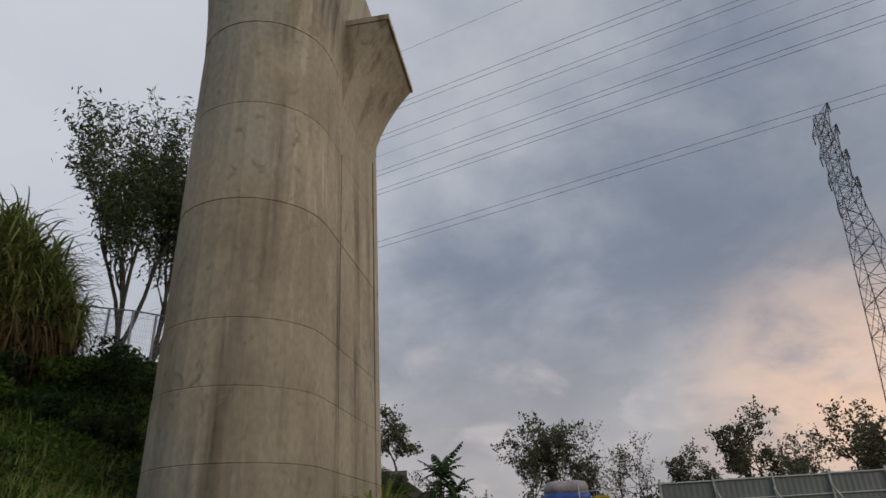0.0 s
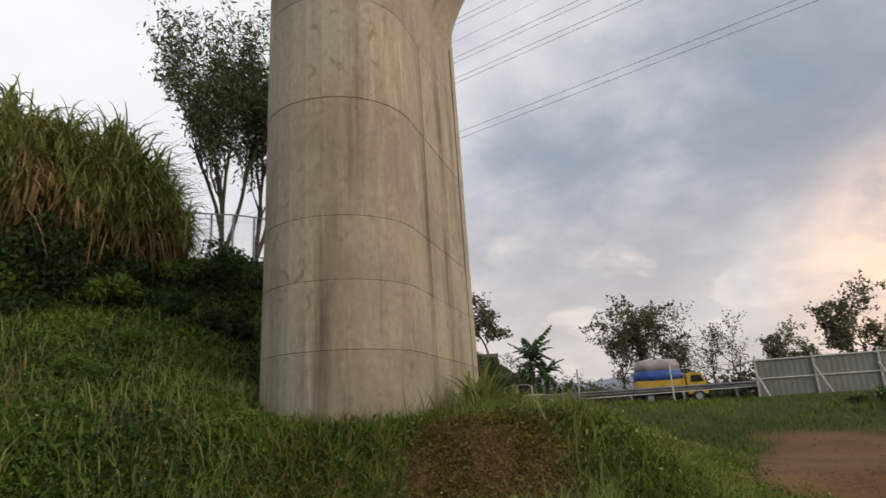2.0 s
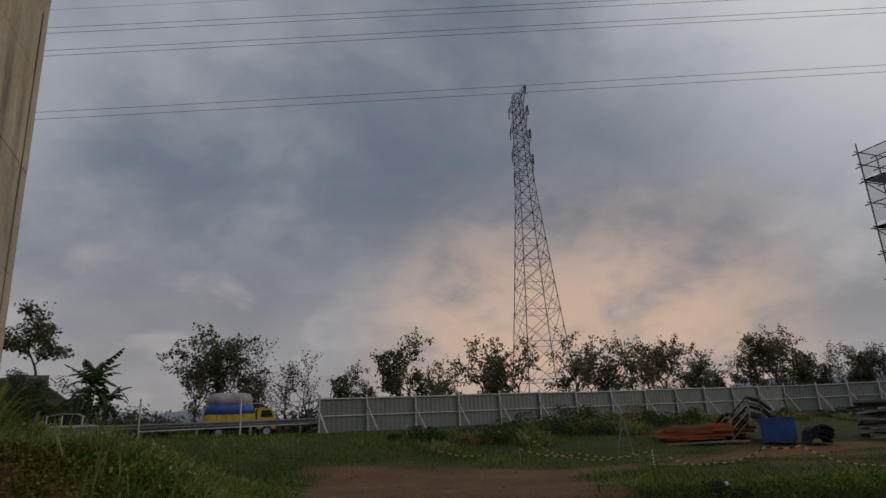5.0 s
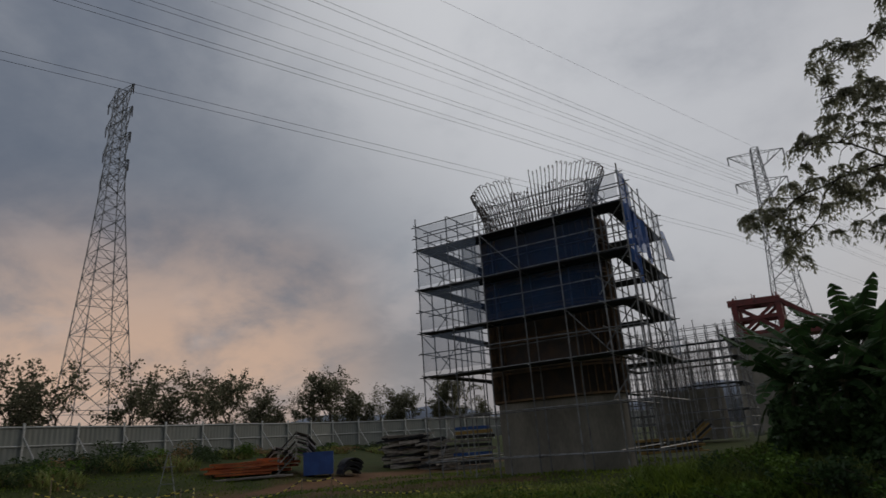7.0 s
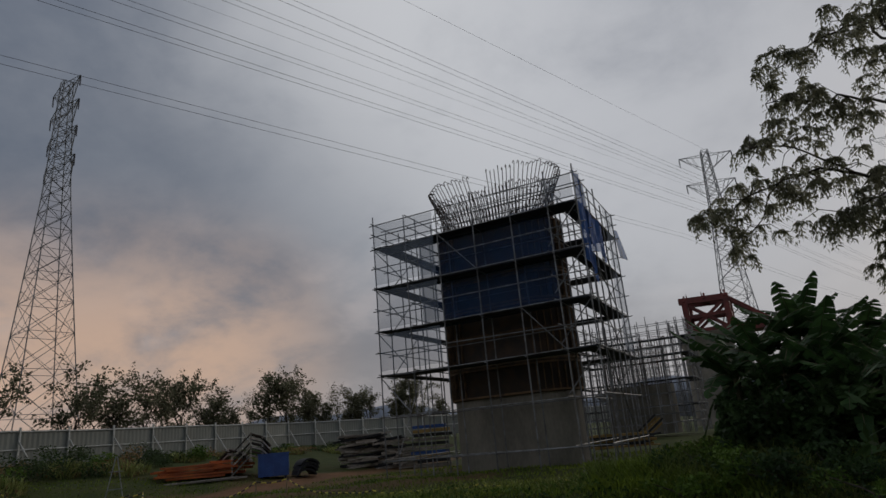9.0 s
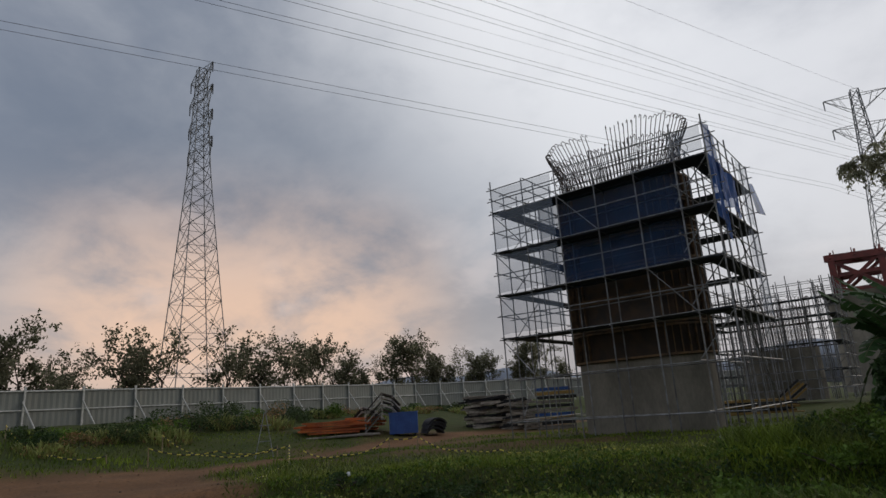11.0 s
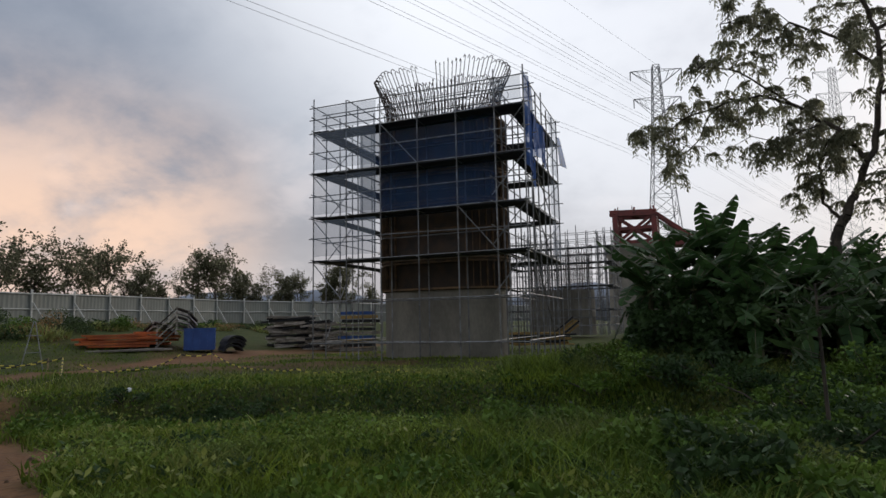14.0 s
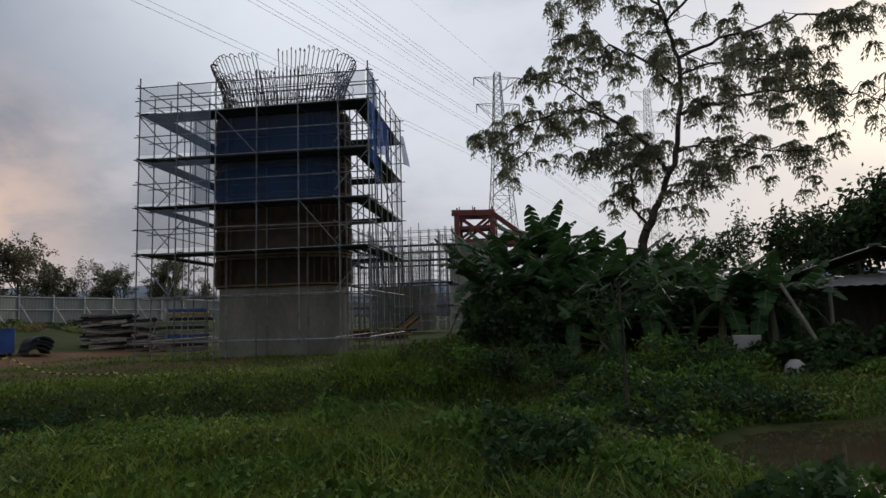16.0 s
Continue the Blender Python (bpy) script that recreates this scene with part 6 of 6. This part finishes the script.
def car(place, rz):
    c = thing("car", place, rz, "small white hatchback car on the road", "car")
    body = [(-1.95, 0.35), (-1.98, 0.7), (-1.85, 0.95), (1.0, 0.95), (1.75, 0.82), (1.95, 0.6), (1.95, 0.35)]
    part("body", Shape().loft([[(x, y, z) for x, z in body] for y in (-0.82, 0.82)]), CAR_WHITE, c)
    cab = [(-1.8, 0.95), (-1.45, 1.42), (-0.9, 1.52), (0.1, 1.5), (0.95, 0.95)]
    part("cabin", Shape().loft([[(x, y, z) for x, z in cab] for y in (-0.7, 0.7)]), CAR_GLASS, c, "dark tinted glass cabin")
    part("roof", Shape().loft([[(x, y, z) for x, z in [(-1.5, 1.44), (-0.9, 1.545), (0.15, 1.525), (0.3, 1.45)]] for y in (-0.66, 0.66)]), CAR_WHITE, c)
    for x in (-0.75, -1.55, 0.35):
        part("pillar", Shape().box((x, 0, 1.2), (0.07, 1.42, 0.5)), CAR_WHITE, c)
    for x in (-1.25, 1.2):
        for y in (-0.75, 0.75):
            wheel(c, x, y)
    part("headlight", Shape().box((1.86, -0.6, 0.72), (0.15, 0.3, 0.12)), STEEL, c)
    part("tail_light", Shape().box((-1.95, -0.68, 0.82), (0.06, 0.22, 0.2)), RED, c)
    c.scale = (0.95, 1.0, 1.14)


def truck(place, rz):
    t = thing("truck", place, rz, "yellow lorry with a blue tarpaulin over its high load", "truck")
    part("chassis", Shape().box((-0.2, 0, 0.7), (5.0, 0.9, 0.2)), DARK, t)
    part("cargo_box", Shape().box((-0.75, 0, 1.3), (3.5, 1.9, 0.85)), TRUCK_YELLOW, t)
    for k in range(6):
        part("stake", Shape().box((-2.35 + k * 0.64, -0.97, 1.3), (0.08, 0.06, 0.9)), TRUCK_YELLOW, t)
    part("tarpaulin", Shape().loft([stadium(1.8, 0.98, 1.72), stadium(1.78, 1.0, 2.1), stadium(1.7, 0.95, 2.45)]).mesh("tarpaulin", TARP_BLUE, True), TARP_BLUE, t, "blue tarpaulin").location = (-0.75, 0, 0)
    part("load_cover", Shape().loft([stadium(1.68, 0.92, 2.44), stadium(1.66, 0.94, 2.9), stadium(1.5, 0.75, 3.2), stadium(1.1, 0.4, 3.3)]), TARP_PALE, t, "pale grey covered load", True).location = (-0.75, 0, 0)
    cab = [(1.15, 0.6), (1.15, 2.05), (1.35, 2.15), (2.2, 2.1), (2.5, 1.45), (2.55, 0.6)]
    part("cab", Shape().loft([[(x, y, z) for x, z in cab] for y in (-0.88, 0.88)]), TRUCK_YELLOW, t)
    part("cab_window", Shape().loft([[(x, y, z) for x, z in [(1.4, 1.45), (1.45, 1.95), (2.15, 1.95), (2.35, 1.45)]] for y in (-0.9, 0.9)]), CAR_GLASS, t)
    part("windscreen", Shape().loft([[(x, y, z) for x, z in [(2.24, 2.02), (2.27, 2.02), (2.5, 1.5), (2.46, 1.5)]] for y in (-0.75, 0.75)]), CAR_GLASS, t)
    for x in (-1.6, 1.85):
        for y in (-0.85, 0.85):
            wheel(t, x, y, 0.42)


p = at(-10.4, 52.0, 2.175)
truck(p, 0)
p = at(1.4, 44.8, 2.175)
car(p, 0)

# litter
LITTER = mat("plastic_litter", (0.55, 0.56, 0.58), (0.4, 0.42, 0.46), 0.5, spread=0.3)
for i, (az, dist, material, label) in enumerate(((-10.4, 9.6, BLUE_PAINT, "crumpled blue plastic scrap"), (-6.0, 9.2, LITTER, "crumpled white plastic scrap"), (-21, 13.2, LITTER, "small pale scrap on the soil"),
                                                  (-49.5, 19.5, LITTER, "pale plastic scrap in the grass"), (-80, 25.0, LITTER, "pale plastic scrap in the grass"), (-26, 15, LITTER, "small pale scrap on the soil"),
                                                  (-31, 11, LITTER, "small pale scrap on the soil"), (-24, 19, LITTER, "small pale scrap on the soil"))):
    p = rest(az, dist, 0.02)
    s = Shape()
    rings = []
    for k, (r, z) in enumerate(((0.10, 0.0), (0.14, 0.06), (0.09, 0.13), (0.03, 0.17))):
        rings.append([(math.cos(a) * r * (1 + 0.35 * math.sin(2 * a + k + i)), math.sin(a) * r * (1 + 0.3 * math.cos(3 * a + i)), z) for a in [j * math.pi / 5 for j in range(10)]])
    s.loft(rings)
    ob = solid("litter", s, material, label, "litter", "litter")
    ob.matrix_basis = pose(p.x, p.y, p.z, 0, 0, 40 * i) @ Matrix.Scale(0.4 if "small" in label else 0.7, 4)


# growth along the ditch's far bank, its dark leaves standing in for shade
for i in range(20):
    az = -47 - i * 2.3
    dd = 18.6 - 3.4 * sstep(-47, -72, az) + 0.6 * math.sin(i * 1.7)
    s = 0.42 + 0.15 * math.sin(i * 2.9)
    shrub(rest(az, float(dd), -0.1), (s * 2.0, s * 1.3, s * 0.8), 700, 0.05, LEAF_DARK, 230 + i, "leafy growth hanging over the ditch bank, dark in place of its shade", group="ditch growth")


# ---- vegetation on the ground ----
def blades(count, az_range, d_range, height, width, seed, material, keep, name, label, bend=0.5, power=1.0):
    rng = np.random.default_rng(seed)
    az = np.radians(rng.uniform(*az_range, count))
    d = d_range[0] + (d_range[1] - d_range[0]) * rng.uniform(0, 1, count) ** power
    x, y = -np.sin(az) * d, np.cos(az) * d
    ok = keep(x, y, rng)
    x, y, d = x[ok], y[ok], d[ok]
    n = len(x)
    z = ground(x, y)
    h = height * rng.uniform(0.45, 1.25, n) * (0.75 + 0.5 * sstep(-0.6, 0.8, wave(x, y, 1.7, seed)))
    h = h * (0.4 + 0.6 * sstep(1.5, 5.0, ditch_distance(x, y))) * (1 - 0.45 * sstep(19, 24, d) * sstep(16, 20, x))
    w = width * rng.uniform(0.6, 1.3, n) * (0.7 + d / 18)
    a = rng.uniform(0, 2 * np.pi, n)
    side = np.stack([np.cos(a), np.sin(a), np.zeros(n)], 1) * w[:, None]
    b = rng.uniform(0, 2 * np.pi, n)
    lean = np.stack([np.cos(b), np.sin(b), np.zeros(n)], 1) * (h * bend * rng.uniform(0.2, 1.2, n))[:, None]
    p = np.stack([x, y, z - 0.02], 1)
    mid = p + lean * 0.35 + np.array([0, 0, 1]) * (h * 0.6)[:, None]
    tip = p + lean + np.array([0, 0, 1]) * h[:, None]
    verts = np.stack([p - side, p + side, mid - side * 0.8, mid + side * 0.8, tip], 1).reshape(-1, 3)
    k = np.arange(n)[:, None] * 5
    faces = np.concatenate([k + [0, 1, 3], k + [0, 3, 2], k + [2, 3, 4]], 0)
    return tagged(new(name, fast_mesh(name, verts, faces, material)), label, "grass", kind="stuff")


def green(x, y, rng):
    """Where grass grows: off the bare soil and out of the water."""
    dry = ditch_distance(x, y) > 1.2
    wet = (y < -3.2) & (np.hypot((x - POND[0]) / POND[2], (y - POND[1]) / POND[3]) < 1.3)
    return (rng.uniform(0, 1, len(x)) > soil(x, y) * 1.15) & (dry | (y < -2)) & ~wet


def mead(x, y, rng):
    """Grass, thinned where leafy plants take the bank over."""
    bank = sstep(14, 20, np.degrees(np.arctan2(-x, y))) * sstep(9.5, 11.5, np.hypot(x, y))
    return green(x, y, rng) & (rng.uniform(0, 1, len(x)) > 0.7 * bank)


blades(190000, (-132, 62), (3.6, 20), 0.27, 0.009, 31, GRASS, mead, "grass", "rough uncut green grass", 1.0, 1.15)
blades(95000, (-100, 62), (12, 38), 0.20, 0.009, 32, GRASS, mead, "grass", "rough grass farther off", 0.6, 0.9)


def weeds(count, az_range, d_range, size, lift, seed, material, keep, name, label, power=1.0):
    rng = np.random.default_rng(seed)
    az = np.radians(rng.uniform(*az_range, count))
    d = d_range[0] + (d_range[1] - d_range[0]) * rng.uniform(0, 1, count) ** power
    x, y = -np.sin(az) * d, np.cos(az) * d
    ok = keep(x, y, rng)
    x, y = x[ok], y[ok]
    hump = lift * (0.25 + 0.9 * sstep(-0.4, 0.9, wave(x, y, 0.9, seed))) * rng.uniform(0.15, 1, len(x))
    c = np.stack([x, y, ground(x, y) + hump], 1)
    verts, faces = leaf_cloud(c, size, seed, 0.0, 0.5)
    return tagged(new(name, fast_mesh(name, verts, faces, material)), label, "weeds", kind="stuff")


weeds(105000, (-132, 62), (4.0, 20), 0.052, 0.30, 41, WEED, green, "weeds", "low broad-leaved weeds among the grass", 1.1)
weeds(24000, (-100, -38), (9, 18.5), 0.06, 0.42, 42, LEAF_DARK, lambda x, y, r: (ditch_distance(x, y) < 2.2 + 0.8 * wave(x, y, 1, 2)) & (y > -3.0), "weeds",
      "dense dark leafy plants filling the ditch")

FLOWER = mat("small_flowers", (0.62, 0.60, 0.42), (0.55, 0.45, 0.12), 0.7, spread=0.2)
weeds(3500, (-20, 62), (6.0, 15), 0.018, 0.42, 43, FLOWER, green, "wild_flowers", "tiny pale yellow and white wild flowers in the grass")
blades(9000, (-5, 62), (7, 16), 0.55, 0.008, 44, CANE, green, "tall_grass", "scattered taller grass stalks", 0.5)
# clods and stones on the bare soil
rngc = np.random.default_rng(50)
cx, cy = [], []
while len(cx) < 300:
    az, dist = rngc.uniform(-50, -10), rngc.uniform(5, 30)
    p = at(az, dist)
    if soil(p.x, p.y) > 0.6:
        cx.append(p.x), cy.append(p.y)
clods = Shape()
for x, y in zip(cx, cy):
    r = float(rngc.choice((0.012, 0.02, 0.03, 0.05), p=(0.4, 0.3, 0.2, 0.1)))
    o = Vector((x, y, gz(x, y)))
    ring = [o + Vector((math.cos(k * 1.05) * r * rngc.uniform(0.7, 1.3), math.sin(k * 1.05) * r * rngc.uniform(0.7, 1.3), 0)) for k in range(6)]
    topr = [o + (q - o) * 0.55 + Vector((0, 0, r * rngc.uniform(0.5, 0.9))) for q in ring]
    clods.loft([ring, topr])
solid("clods", clods, SOIL_DARK, "clods of dark earth and stones on the soil", "stones", kind="stuff")
weeds(22000, (-2, 14), (9.0, 10.8), 0.036, 0.22, 65, OLIVE, lambda x, y, r: wave(x, y, 0.45, 17) > 0.15, "scarp_weeds", "tufts of yellowing leaves on the broken bank")

blades(16000, (-96, -80), (15, 27), 0.55, 0.012, 45, GRASS, green, "tall_grass", "tall bright grass on the low bank", 0.8)

weeds(62000, (-3, 32), (8.4, 11.6), 0.026, 0.22, 46, OLIVE, lambda x, y, r: r.uniform(0, 1, len(x)) > 0.15, "scarp_weeds", "yellowing weeds hanging over the bare earth edge")
weeds(9000, (-2, 14), (8.6, 10.8), 0.024, 0.10, 54, SCARP_DRY, lambda x, y, r: r.uniform(0, 1, len(x)) > 0.3, "scarp_weeds", "withered brown weeds on the bare earth edge")
weeds(6000, (-22, 2), (8.5, 20), 0.035, 0.3, 47, OLIVE, green, "scarp_weeds", "yellowing weeds in the rough grass")

blades(26000, (-180, 180), (0.4, 9), 0.22, 0.008, 48, GRASS, green, "grass", "rough grass where the viewer stands", 0.9, 0.6)
blades(40000, (62, 228), (6, 30), 0.22, 0.012, 49, GRASS, green, "grass", "rough grass of the open land behind", 0.9, 0.8)

# pale colour that puts glints of light among the blades and leaf tips
GRASS_PALE_GLINT = mat("pale_glint_blades", (0.30, 0.33, 0.085), (0.22, 0.26, 0.06), 0.45, scale=0.6, spread=0.4, through_light=0.3)
blades(36000, (-132, 62), (3.8, 24), 0.30, 0.0085, 51, GRASS_PALE_GLINT, green, "grass", "paler blades among the grass, standing in for glints", 1.1, 1.1)
weeds(26000, (-132, 62), (4.2, 22), 0.05, 0.34, 52, GRASS_PALE_GLINT, green, "weeds", "pale leaf tips among the weeds, standing in for glints", 1.1)

weeds(42000, (-121, -78), (4.2, 13.5), 0.06, 0.5, 55, WEED, lambda x, y, r: green(x, y, r) & (wave(x, y, 1.4, 8) > -0.25), "weeds", "knee-high tangle of dark leafy plants by the pond", 0.9)
blades(9000, (-121, -76), (4.0, 12), 0.45, 0.007, 56, GRASS, green, "tall_grass", "long bent grass by the pond", 1.1)
weeds(60000, (15, 63), (9.6, 19), 0.055, 0.42, 57, WEED, green, "weeds", "dense leafy creepers covering the bank", 0.9)
weeds(36000, (15, 63), (9.6, 19), 0.055, 0.34, 58, LEAF_DARK, green, "weeds", "dense dark creepers covering the bank", 0.9)
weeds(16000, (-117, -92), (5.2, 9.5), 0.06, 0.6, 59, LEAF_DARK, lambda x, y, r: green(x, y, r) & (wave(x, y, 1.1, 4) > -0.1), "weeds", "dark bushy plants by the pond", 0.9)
weeds(15000, (-75, -42), (9.5, 15), 0.06, 0.22, 60, WEED, lambda x, y, r: (ditch_distance(x, y) < 4.2) & (wave(x, y, 1.2, 5) > -0.3) & (soil(x, y) < 0.3), "weeds", "pale leafy mat of low water plants along the ditch")
WEED_LIGHT = mat("light_weed_leaves", (0.22, 0.30, 0.06), (0.13, 0.21, 0.035), 0.4, scale=0.5, spread=0.5, through_light=0.25)
# the light leaf colour here also stands in for highlights on the weeds
weeds(52000, (-124, -40), (3.8, 12), 0.030, 0.36, 61, WEED_LIGHT, lambda x, y, r: green(x, y, r) & (wave(x, y, 0.8, 7) > -0.45), "weeds", "small bright weed leaves in the foreground", 0.9)
# patches of darker leaves paint the shade of hollows between the plants
weeds(30000, (-124, -40), (3.8, 11), 0.045, 0.30, 62, LEAF_DARK, lambda x, y, r: green(x, y, r) & (wave(x, y, 0.7, 11) > 0.1), "weeds", "dark broad leaves painting shaded hollows in the foreground", 0.9)
weeds(70000, (-20, 46), (6.5, 14), 0.022, 0.34, 63, WEED_LIGHT, lambda x, y, r: green(x, y, r) & (wave(x, y, 0.9, 13) > -0.5), "weeds", "tiny pale leaves of creeping weeds on the mound", 0.9)
blades(24000, (-20, 30), (6.5, 16), 0.30, 0.007, 64, GRASS_PALE_GLINT, green, "grass", "pale yellow-green blades on the mound", 0.9)
